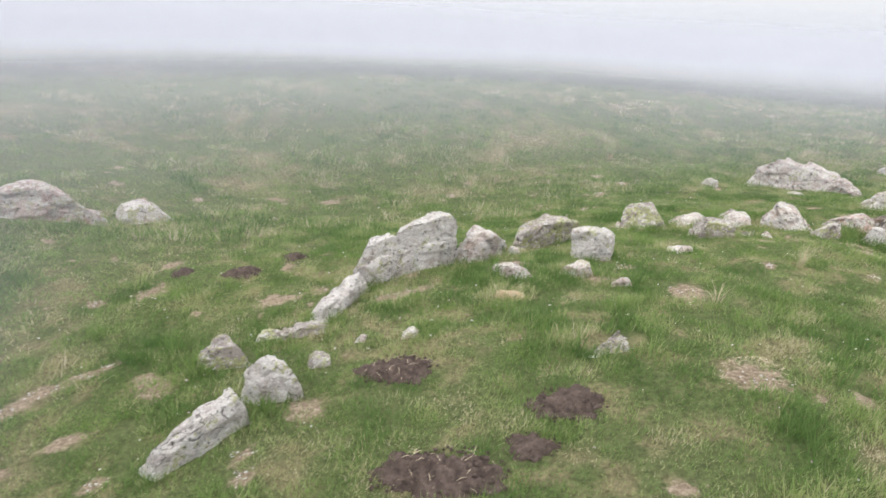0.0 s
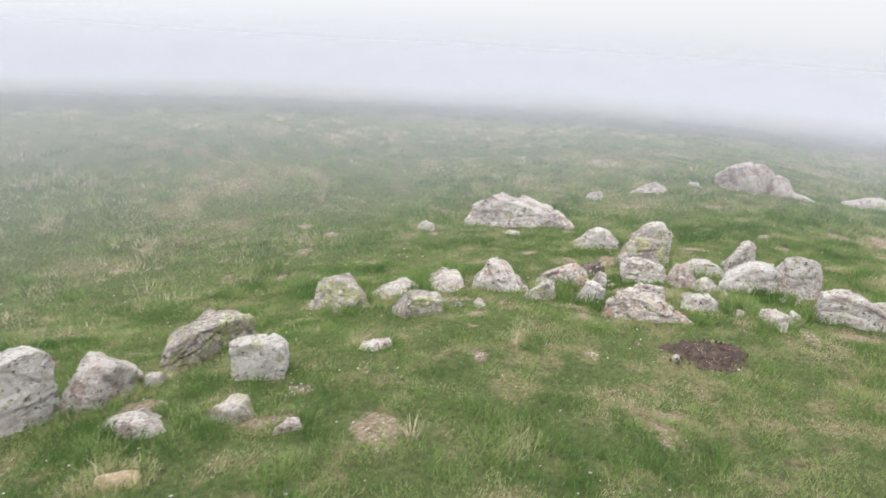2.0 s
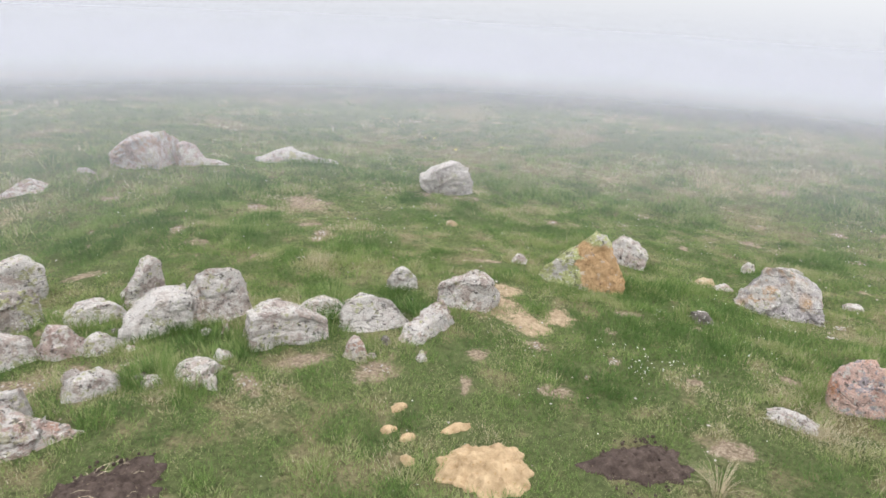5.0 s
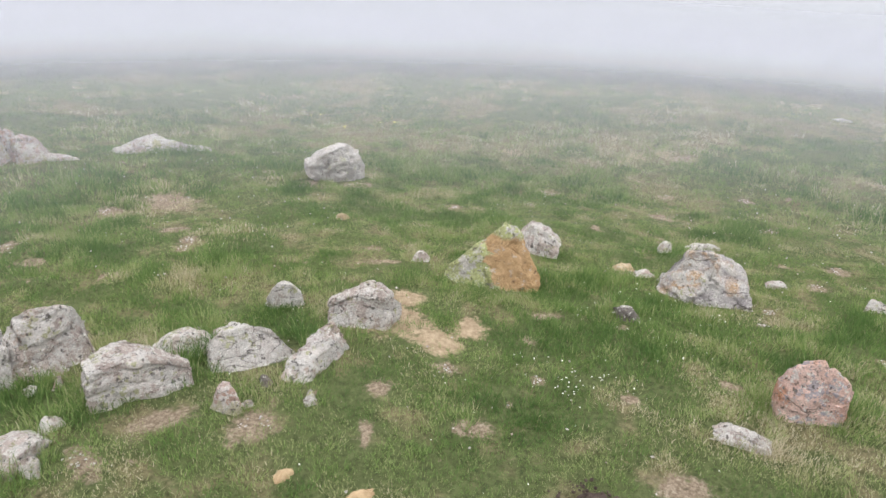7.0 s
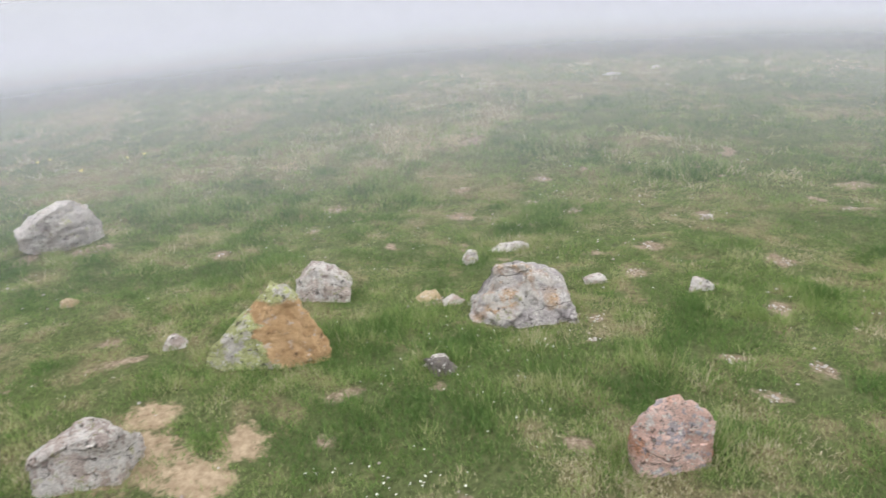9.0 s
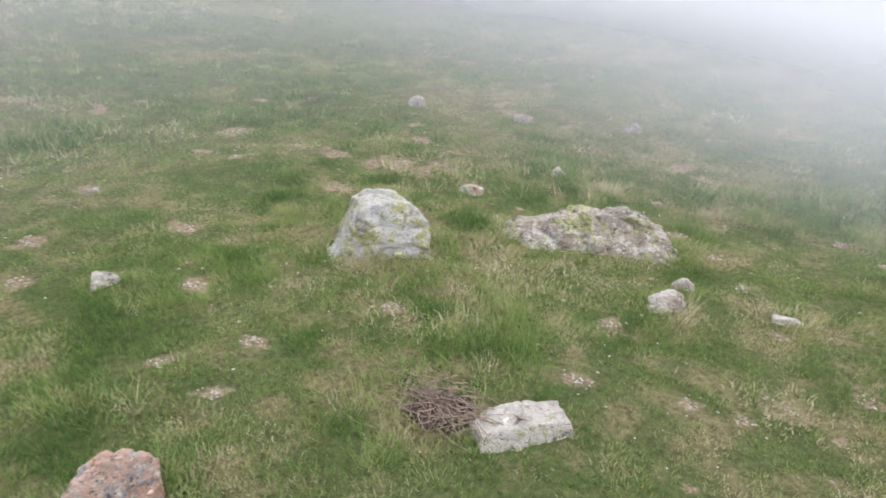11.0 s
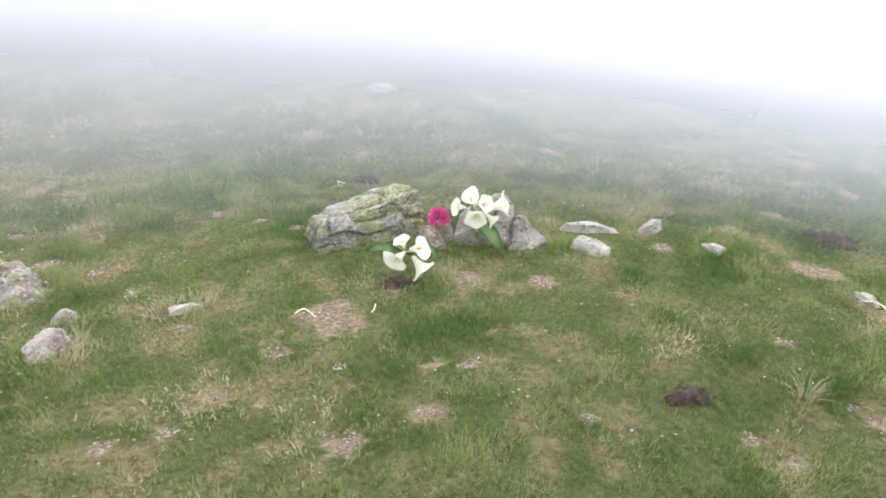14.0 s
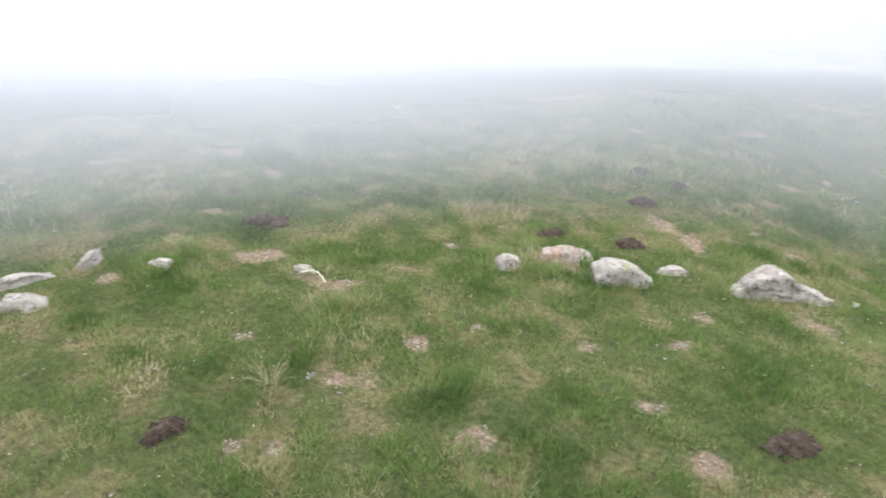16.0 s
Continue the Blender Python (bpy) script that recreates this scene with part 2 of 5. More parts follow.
def two_faced(name, colour_a, colour_b):
    """Grey lichened rock whose broken face, towards one end, is stained rusty orange."""
    m = rock_material(name, (0.44, 0.41, 0.38), (0.74, 0.70, 0.65), (0.56, 0.57, 0.35), 0.50, (0.56, 0.59, 0.27), 0.46, 0.56)
    n, l = m.node_tree.nodes, m.node_tree.links
    p = n["Principled BSDF"]
    old = p.inputs["Base Color"].links[0].from_socket
    g = n.new("ShaderNodeTexCoord").outputs["Object"]
    sep = node(n, l, "ShaderNodeSeparateXYZ", Vector=g)
    wob = node(n, l, "ShaderNodeMath")
    wob.operation = "MULTIPLY_ADD"
    l.new(noise_node(n, l, g, 14, 6, 0.7), wob.inputs[0])
    wob.inputs[1].default_value = 0.30
    slant = node(n, l, "ShaderNodeMath")
    slant.operation = "MULTIPLY_ADD"
    l.new(sep.outputs["Z"], slant.inputs[0])
    slant.inputs[1].default_value = 0.35
    l.new(sep.outputs["X"], slant.inputs[2])
    l.new(slant.outputs[0], wob.inputs[2])
    side = ramp(n, l, wob.outputs[0], (0.185, 0), (0.20, 1))
    cap = node(n, l, "ShaderNodeMath")
    cap.operation = "MULTIPLY_ADD"
    l.new(noise_node(n, l, g, 10, 5, 0.6), cap.inputs[0])
    cap.inputs[1].default_value = 0.14
    l.new(sep.outputs["Z"], cap.inputs[2])
    under = ramp(n, l, cap.outputs[0], (ORANGE_TOP, 1), (ORANGE_TOP + 0.02, 0))
    face = node(n, l, "ShaderNodeMath")
    face.operation = "MULTIPLY"
    l.new(side, face.inputs[0])
    l.new(under, face.inputs[1])
    face = face.outputs[0]
    rust = ramp(n, l, noise_node(n, l, g, 22, 7, 0.65), (0.30, colour_a), (0.70, colour_b))
    pale = ramp(n, l, noise_node(n, l, g, 16, 7, 0.7), (0.57, 0), (0.62, 0.75))
    rust = mixc(n, l, pale, rust, (0.66, 0.58, 0.50))
    seam = ramp(n, l, noise_node(n, l, g, 24, 6, 0.7), (0.34, 0.8), (0.40, 0))
    rust = mixc(n, l, seam, rust, (0.13, 0.08, 0.05))
    l.new(mixc(n, l, face, old, rust), p.inputs["Base Color"])
    return m


ORANGE_TOP = 0.33
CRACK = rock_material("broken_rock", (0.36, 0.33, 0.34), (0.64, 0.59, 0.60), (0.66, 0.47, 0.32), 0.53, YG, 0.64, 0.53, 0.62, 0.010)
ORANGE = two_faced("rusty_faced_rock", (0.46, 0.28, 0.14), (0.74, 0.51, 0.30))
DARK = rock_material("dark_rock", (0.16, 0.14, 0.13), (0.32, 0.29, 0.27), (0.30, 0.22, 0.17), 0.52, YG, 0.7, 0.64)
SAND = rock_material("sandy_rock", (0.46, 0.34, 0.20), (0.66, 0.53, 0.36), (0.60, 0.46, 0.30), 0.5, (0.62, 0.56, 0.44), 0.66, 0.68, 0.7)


def earth_material(name, dark, light, fleck, fleck_at, scale=1.0):
    m, n, l, p = shader(name)
    g = n.new("ShaderNodeNewGeometry").outputs["Position"]
    col = ramp(n, l, noise_node(n, l, g, 26 * scale, 8, 0.7), (0.32, dark), (0.66, light))
    fl = ramp(n, l, noise_node(n, l, g, 95 * scale, 3), (fleck_at, 0), (fleck_at + 0.04, 1))
    l.new(mixc(n, l, fl, col, fleck), p.inputs["Base Color"])
    p.inputs["Roughness"].default_value = 0.95
    p.inputs["Specular IOR Level"].default_value = 0.15
    bumped(n, l, p, noise_node(n, l, g, 60 * scale, 8, 0.7), 0.9, 0.02)
    return m


SOIL = earth_material("fresh_soil", (0.046, 0.033, 0.029), (0.13, 0.098, 0.085), (0.22, 0.18, 0.13), 0.66)
BARE = earth_material("bare_earth", (0.11, 0.085, 0.065), (0.29, 0.235, 0.175), (0.46, 0.42, 0.36), 0.60)
SANDY = earth_material("yellow_sand", (0.30, 0.21, 0.12), (0.58, 0.435, 0.28), (0.36, 0.24, 0.12), 0.64, 0.7)


def turf_material():
    m, n, l, p = shader("turf")
    g = n.new("ShaderNodeNewGeometry").outputs["Position"]
    dry = node(n, l, "ShaderNodeAttribute")
    dry.attribute_name = "dry"
    fine = noise_node(n, l, g, 38, 6, 0.7)
    green = ramp(n, l, fine, (0.30, (0.053, 0.070, 0.028)), (0.70, (0.168, 0.196, 0.084)))
    straw = ramp(n, l, fine, (0.32, (0.085, 0.080, 0.040)), (0.70, (0.32, 0.28, 0.165)))
    patchy = node(n, l, "ShaderNodeMath")
    patchy.operation = "MULTIPLY_ADD"
    l.new(noise_node(n, l, g, 13, 6, 0.65), patchy.inputs[0])
    patchy.inputs[1].default_value = 1.3
    shift = node(n, l, "ShaderNodeMath")
    shift.operation = "ADD"
    l.new(dry.outputs["Fac"], shift.inputs[0])
    shift.inputs[1].default_value = -0.85
    l.new(shift.outputs[0], patchy.inputs[2])
    fac = ramp(n, l, patchy.outputs[0], (0.05, 0), (0.75, 1))
    col = mixc(n, l, fac, green, straw)
    bare = ramp(n, l, noise_node(n, l, g, 4.3, 6, 0.65), (0.70, 0), (0.74, 1))
    col = mixc(n, l, bare, col, (0.30, 0.22, 0.15))
    def frayed(name):
        at = node(n, l, "ShaderNodeAttribute")
        at.attribute_name = name
        lower = node(n, l, "ShaderNodeMath")
        lower.operation = "ADD"
        l.new(at.outputs["Fac"], lower.inputs[0])
        lower.inputs[1].default_value = -1.3
        rag = node(n, l, "ShaderNodeMath")
        rag.operation = "MULTIPLY_ADD"
        l.new(noise_node(n, l, g, 17, 7, 0.7), rag.inputs[0])
        rag.inputs[1].default_value = 2.6
        l.new(lower.outputs[0], rag.inputs[2])
        return ramp(n, l, rag.outputs[0], (0.40, 0), (0.78, 1))

    earth = ramp(n, l, noise_node(n, l, g, 60, 7, 0.75), (0.34, (0.13, 0.10, 0.07)), (0.52, (0.32, 0.25, 0.185)), (0.68, (0.53, 0.45, 0.36)))
    col = mixc(n, l, frayed("worn"), col, earth)
    sand = ramp(n, l, noise_node(n, l, g, 30, 7, 0.7), (0.34, (0.30, 0.22, 0.145)), (0.66, (0.56, 0.44, 0.31)))
    col = mixc(n, l, frayed("sandy"), col, sand)
    l.new(col, p.inputs["Base Color"])
    p.inputs["Roughness"].default_value = 0.95
    p.inputs["Specular IOR Level"].default_value = 0.1
    bumped(n, l, p, noise_node(n, l, g, 70, 6, 0.7), 1.0, 0.03)
    return m


def blade_material():
    m, n, l, p = shader("grass_blade")
    at = node(n, l, "ShaderNodeAttribute")
    at.attribute_name = "tint"
    col = ramp(n, l, at.outputs["Fac"], (0.0, (0.078, 0.147, 0.042)), (0.35, (0.196, 0.286, 0.088)), (0.62, (0.358, 0.376, 0.188)), (0.82, (0.38, 0.345, 0.215)), (1.0, (0.56, 0.50, 0.37)))
    l.new(col, p.inputs["Base Color"])
    p.inputs["Roughness"].default_value = 0.65
    p.inputs["Specular IOR Level"].default_value = 0.2
    tr = n.new("ShaderNodeBsdfTranslucent")
    l.new(col, tr.inputs[0])
    mx = n.new("ShaderNodeMixShader")
    mx.inputs[0].default_value = 0.35
    l.new(p.outputs[0], mx.inputs[1])
    l.new(tr.outputs[0], mx.inputs[2])
    l.new(mx.outputs[0], n["Material Output"].inputs[0])
    return m


def plain(name, colour, rough=0.6, vary=0.12, scale=30.0, through_light=0.0):
    m, n, l, p = shader(name)
    g = n.new("ShaderNodeTexCoord").outputs["Object"]
    col = ramp(n, l, noise_node(n, l, g, scale, 5), (0.3, tuple(c * (1 - vary) for c in colour)), (0.7, tuple(min(1, c * (1 + vary)) for c in colour)))
    l.new(col, p.inputs["Base Color"])
    p.inputs["Roughness"].default_value = rough
    if through_light:
        tr = n.new("ShaderNodeBsdfTranslucent")
        l.new(col, tr.inputs[0])
        mx = n.new("ShaderNodeMixShader")
        mx.inputs[0].default_value = through_light
        l.new(p.outputs[0], mx.inputs[1])
        l.new(tr.outputs[0], mx.inputs[2])
        l.new(mx.outputs[0], n["Material Output"].inputs[0])
    return m


TURF, BLADE = turf_material(), blade_material()
STRAW = plain("dry_straw", (0.42, 0.36, 0.25), 0.8)
TWIG = plain("dead_twig", (0.22, 0.165, 0.14), 0.9, 0.5)
PETAL = plain("white_petal", (0.83, 0.84, 0.76), 0.45, 0.05, 12, 0.35)
SPADIX = plain("yellow_spadix", (0.70, 0.50, 0.10), 0.7)
LEAF = plain("green_leaf", (0.22, 0.33, 0.15), 0.45, 0.25, 14, 0.25)
STEM = plain("green_stem", (0.20, 0.32, 0.10), 0.5)
MAGENTA = plain("magenta_petal", (0.63, 0.10, 0.31), 0.6, 0.35, 25)
BROWNPAPER = plain("tan_paper", (0.50, 0.34, 0.22), 0.7)
WITHERED = plain("withered_petal", (0.70, 0.70, 0.58), 0.7)


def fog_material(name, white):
    """Thin mist scattering daylight, as thick as the mesh says at each place, with sunward brightness painted into its
    colour.
    """
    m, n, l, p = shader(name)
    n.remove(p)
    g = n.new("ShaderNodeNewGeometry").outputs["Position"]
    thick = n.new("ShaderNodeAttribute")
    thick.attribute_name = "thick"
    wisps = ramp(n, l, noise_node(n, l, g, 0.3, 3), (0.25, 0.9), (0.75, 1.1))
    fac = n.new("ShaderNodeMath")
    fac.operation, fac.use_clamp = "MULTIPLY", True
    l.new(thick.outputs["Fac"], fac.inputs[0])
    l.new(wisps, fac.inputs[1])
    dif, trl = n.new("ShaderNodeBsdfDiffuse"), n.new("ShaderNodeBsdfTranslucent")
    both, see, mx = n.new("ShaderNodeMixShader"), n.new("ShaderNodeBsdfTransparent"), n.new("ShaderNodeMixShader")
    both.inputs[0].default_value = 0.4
    # paler base colour on the sunward side imitates light glowing through the mist
    sun_glow = n.new("ShaderNodeAttribute")
    sun_glow.attribute_name = "sun_glow"
    tone = mixc(n, l, sun_glow.outputs["Fac"], (white * 0.95, white * 0.975, white * 1.10), (0.705, 0.73, 0.82))
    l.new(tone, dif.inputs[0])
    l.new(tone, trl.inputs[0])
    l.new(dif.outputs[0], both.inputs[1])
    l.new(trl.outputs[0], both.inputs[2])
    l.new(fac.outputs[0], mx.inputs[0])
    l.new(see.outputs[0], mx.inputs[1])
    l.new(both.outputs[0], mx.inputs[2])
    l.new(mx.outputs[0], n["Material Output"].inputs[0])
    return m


# ---- building helpers ----
def mesh_from(name, verts, faces, material, smooth=True, sharp=None):
    me = bpy.data.meshes.new(name)
    me.from_pydata([tuple(map(float, v)) for v in verts], [], [tuple(map(int, f)) for f in faces])
    me.materials.append(material)
    if smooth:
        me.polygons.foreach_set("use_smooth", [True] * len(me.polygons))
        if sharp:
            me.set_sharp_from_angle(angle=radians(sharp))
    return me


def part(name, bm, material, parent, label=""):
    me = bpy.data.meshes.new(name)
    bm.to_mesh(me)
    bm.free()
    me.materials.append(material)
    me.polygons.foreach_set("use_smooth", [True] * len(me.polygons))
    ob = new(name, me)
    ob.parent = parent
    if label:
        tagged(ob, label)
    return ob


def grid_bm(rows, close=False):
    """A skin over rows of points."""
    bm = bmesh.new()
    vs = [[bm.verts.new(p) for p in row] for row in rows]
    for a, b in zip(vs, vs[1:]):
        k = len(a)
        for i in range(k if close else k - 1):
            j = (i + 1) % k
            bm.faces.new((a[i], a[j], b[j], b[i]))
    return bm


HOLES = []  # ground that carries no grass: x, y, angle, half length, half width
ROCKS = []
SPARSE = []  # worn ground with thin grass
SANDS = []  # bare sand
rng = np.random.default_rng(7)

# ---- worn spots in the turf ----
def bare_patch(x, y, ang, length, width):
    SPARSE.append((x, y, ang, length * 0.47, width * 0.47))


bare_patch(-1.80, 2.75, 50, 0.28, 0.12)
bare_patch(-1.72, 2.90, 48, 0.26, 0.13)
bare_patch(-1.59, 3.01, 45, 0.24, 0.11)
bare_patch(-1.47, 3.13, 45, 0.20, 0.07)
bare_patch(-1.18, 2.19, 30, 0.14, 0.09)
bare_patch(-0.67, 2.29, 70, 0.16, 0.06)
bare_patch(1.34, 2.55, 2, 0.29, 0.26)
bare_patch(1.39, 3.39, -0, 0.22, 0.26)
bare_patch(-1.49, 5.42, 9, 0.23, 0.28)
bare_patch(0.82, 5.98, -12, 0.13, 0.17)
bare_patch(6.21, 5.24, -53, 0.19, 0.24)
bare_patch(6.57, 5.03, -47, 0.38, 0.50)
bare_patch(4.36, 3.20, -41, 0.17, 0.21)
bare_patch(8.30, 2.57, -86, 0.17, 0.23)
bare_patch(7.85, 1.65, -90, 0.22, 0.28)
bare_patch(6.99, 0.65, -90, 0.18, 0.15)
bare_patch(7.79, 0.89, -95, 0.13, 0.16)
bare_patch(7.36, 3.19, -82, 0.14, 0.19)
bare_patch(5.35, 0.74, -121, 0.13, 0.07)
bare_patch(7.75, -1.02, -118, 0.27, 0.27)
bare_patch(6.01, 0.39, -121, 0.12, 0.15)
bare_patch(3.54, -1.04, -160, 0.28, 0.15)
bare_patch(2.94, -1.22, -161, 0.18, 0.21)
bare_patch(4.52, -0.16, -159, 0.13, 0.08)
bare_patch(3.48, -0.31, -161, 0.15, 0.16)
bare_patch(3.74, -0.81, -159, 0.10, 0.13)
bare_patch(3.21, -0.42, -160, 0.15, 0.10)
bare_patch(1.67, 0.37, 131, 0.16, 0.14)
bare_patch(1.26, 1.00, 132, 0.16, 0.13)
bare_patch(1.10, 0.74, 133, 0.18, 0.09)
bare_patch(0.60, 0.63, 139, 0.14, 0.10)
bare_patch(1.27, -0.71, 135, 0.22, 0.11)
bare_patch(1.34, -1.23, 137, 0.26, 0.18)
bare_patch(1.72, -0.17, 134, 0.27, 0.09)
bare_patch(-0.09, 0.98, 143, 0.25, 0.28)
bare_patch(7.55, 4.05, -60, 0.36, 0.22)


bare_patch(0.39, 6.95, -3, 0.17, 0.14)
bare_patch(-1.21, 5.83, -3, 0.12, 0.11)
bare_patch(1.51, 6.09, -3, 0.10, 0.14)
bare_patch(2.01, 7.51, -3, 0.18, 0.15)
bare_patch(-1.84, 3.81, -3, 0.14, 0.11)
bare_patch(2.08, 3.91, -3, 0.09, 0.11)
bare_patch(-1.97, 6.38, -3, 0.11, 0.17)
bare_patch(-0.65, 2.15, -3, 0.09, 0.12)
bare_patch(1.84, 6.77, -28, 0.14, 0.22)
bare_patch(2.16, 7.11, -28, 0.15, 0.16)
bare_patch(2.64, 3.76, -28, 0.09, 0.11)
bare_patch(6.11, 8.79, -28, 0.26, 0.24)
bare_patch(5.94, 6.47, -28, 0.15, 0.21)
bare_patch(6.40, 1.90, -67, 0.13, 0.16)
bare_patch(5.78, 4.42, -67, 0.12, 0.15)
bare_patch(5.54, 5.43, -67, 0.11, 0.17)
bare_patch(5.90, 4.45, -77, 0.12, 0.12)
bare_patch(7.77, 2.67, -77, 0.13, 0.21)
bare_patch(8.58, 1.59, -77, 0.17, 0.15)
bare_patch(8.07, 1.14, -77, 0.11, 0.16)
bare_patch(8.64, 0.95, -77, 0.15, 0.19)
bare_patch(9.88, 1.39, -77, 0.36, 0.25)
bare_patch(6.60, 0.85, -77, 0.18, 0.13)
bare_patch(6.09, 1.19, -77, 0.08, 0.11)
bare_patch(4.99, 2.25, -77, 0.09, 0.06)
bare_patch(4.97, 2.63, -77, 0.14, 0.09)
bare_patch(7.43, 0.16, -105, 0.13, 0.21)
bare_patch(6.56, 0.07, -105, 0.17, 0.13)
bare_patch(7.31, -0.73, -105, 0.12, 0.12)
bare_patch(8.28, -1.64, -105, 0.12, 0.13)
bare_patch(5.63, 0.77, -105, 0.11, 0.08)
bare_patch(5.28, -0.02, -105, 0.12, 0.13)
bare_patch(5.48, 0.49, -105, 0.09, 0.15)
bare_patch(5.88, 1.25, -105, 0.06, 0.08)
bare_patch(3.71, -1.91, -163, 0.11, 0.08)
bare_patch(4.13, -2.19, -163, 0.09, 0.13)
bare_patch(3.89, -2.03, -163, 0.09, 0.07)
bare_patch(4.54, -1.51, -163, 0.09, 0.09)
bare_patch(4.33, -1.28, -163, 0.07, 0.10)
bare_patch(4.09, -1.01, -163, 0.09, 0.08)
bare_patch(3.93, -0.57, -163, 0.19, 0.16)
bare_patch(4.18, -0.33, -163, 0.09, 0.12)
bare_patch(6.31, -1.51, -163, 0.23, 0.34)
bare_patch(6.54, -1.43, -163, 0.17, 0.27)
bare_patch(4.80, -1.67, -163, 0.17, 0.12)
bare_patch(3.04, -0.65, -163, 0.10, 0.07)
bare_patch(4.61, -0.57, -163, 0.12, 0.20)
bare_patch(4.02, -0.40, -163, 0.09, 0.09)
bare_patch(2.22, -0.20, 173, 0.10, 0.07)
bare_patch(2.63, -1.20, 173, 0.15, 0.13)
bare_patch(1.98, -1.46, 173, 0.11, 0.11)
bare_patch(2.70, -0.34, 173, 0.08, 0.07)
bare_patch(3.49, -0.67, 173, 0.06, 0.05)
bare_patch(5.10, -2.08, 173, 0.13, 0.10)
bare_patch(0.92, 0.37, 130, 0.14, 0.09)
bare_patch(1.37, -0.17, 130, 0.12, 0.15)
bare_patch(2.13, -0.09, 130, 0.08, 0.08)
bare_patch(0.27, 0.59, 130, 0.14, 0.11)
bare_patch(-1.08, 0.39, 130, 0.11, 0.08)
bare_patch(-0.94, 0.66, 130, 0.14, 0.09)
bare_patch(0.54, -0.67, 130, 0.10, 0.07)
bare_patch(1.09, -0.05, 130, 0.10, 0.07)
bare_patch(1.83, -0.68, 130, 0.09, 0.07)
bare_patch(1.81, -0.30, 130, 0.06, 0.04)

bare_patch(3.60, 4.42, -35, 0.30, 0.18)
bare_patch(3.86, 4.18, -40, 0.26, 0.14)
bare_patch(3.42, 4.52, -20, 0.20, 0.14)
bare_patch(2.90, 4.40, -30, 0.24, 0.12)
bare_patch(4.02, 3.62, -40, 0.10, 0.24)
bare_patch(2.35, 4.80, -30, 0.26, 0.12)
bare_patch(1.02, 3.66, 10, 0.34, 0.16)
bare_patch(1.18, 3.86, 20, 0.16, 0.12)
bare_patch(-0.10, 3.62, 30, 0.40, 0.16)

PATCHES = len(SPARSE)


def bare_sand(x, y, ang, length, width):
    SANDS.append((x, y, ang, length * 0.46, width * 0.46))


def scatter_worn(count):
    """Small worn spots all over the turf, thicker where the ground is dry."""
    r = np.random.default_rng(23)
    for _ in range(count):
        x, y = r.uniform(-3, 9), r.uniform(-3.8, 7.5)
        if float(fbm(np.array([x]), np.array([y]), 0.9, 61)[0]) + r.normal(0, 0.10) > 0.52:
            s = (0.02 + 0.07 * r.random() ** 2.5) * (1.25 if y < 0.8 else 1.0)
            SPARSE.append((x, y, r.uniform(0, 180), s * r.uniform(1.0, 1.8), s * r.uniform(0.6, 1.0)))


scatter_worn(640)
bare_sand(5.30, 2.98, -36, 0.36, 0.40)
bare_sand(5.16, 2.72, -30, 0.26, 0.26)
bare_sand(5.36, 2.62, -87, 0.20, 0.24)
bare_sand(5.55, 3.00, 20, 0.20, 0.24)

# ---- ground ----
def steps(lo, hi, fine, far):
    inner = list(np.arange(lo, hi + 1e-6, fine))
    out, d = [], fine
    while sum(out) < far:
        d *= 1.18
        out.append(d)
    return np.array([lo - s for s in np.cumsum(out)][::-1] + inner + [hi + s for s in np.cumsum(out)])


gx, gy = steps(-3.5, 9.5, 0.035, 600), steps(-4.0, 8.0, 0.035, 600)
GX, GY = np.meshgrid(gx, gy, indexing="ij")
GZ = ground_z(GX, GY)
nx, ny = GX.shape
idx = np.arange(nx * ny).reshape(nx, ny)
quads = np.stack([idx[:-1, :-1], idx[1:, :-1], idx[1:, 1:], idx[:-1, 1:]], -1).reshape(-1, 4)
g_mesh = bpy.data.meshes.new("ground")
g_mesh.from_pydata(np.stack([GX, GY, GZ], -1).reshape(-1, 3).tolist(), [], quads.tolist())
g_mesh.polygons.foreach_set("use_smooth", [True] * len(g_mesh.polygons))
g_mesh.materials.append(TURF)
g_at = g_mesh.attributes.new("dry", "FLOAT", "POINT")
g_at.data.foreach_set("value", dryness(GX, GY).astype(np.float32).ravel())
for name, spots in (("worn", SPARSE), ("sandy", SANDS)):
    worn = np.zeros(GX.shape)
    for hx, hy, ang, a, b in spots:
        ca, sa = math.cos(radians(ang)), math.sin(radians(ang))
        reach = 1.8 * max(a, b)
        i0, i1 = np.searchsorted(gx, (hx - reach, hx + reach))
        j0, j1 = np.searchsorted(gy, (hy - reach, hy + reach))
        dx, dy = GX[i0:i1, j0:j1] - hx, GY[i0:i1, j0:j1] - hy
        near = np.sqrt(((dx * ca + dy * sa) / a) ** 2 + ((-dx * sa + dy * ca) / b) ** 2)
        worn[i0:i1, j0:j1] = np.maximum(worn[i0:i1, j0:j1], np.clip(1.5 - near, 0, 1))
    g_mesh.attributes.new(name, "FLOAT", "POINT").data.foreach_set("value", worn.astype(np.float32).ravel())
tagged(new("ground", g_mesh), "short green pasture turf with straw patches on a hilltop", "ground", kind="structure")

# ---- mist ----
def ease(v, lo, hi):
    f = min(1.0, max(0.0, (v - lo) / (hi - lo)))
    return f * f * (3 - 2 * f)


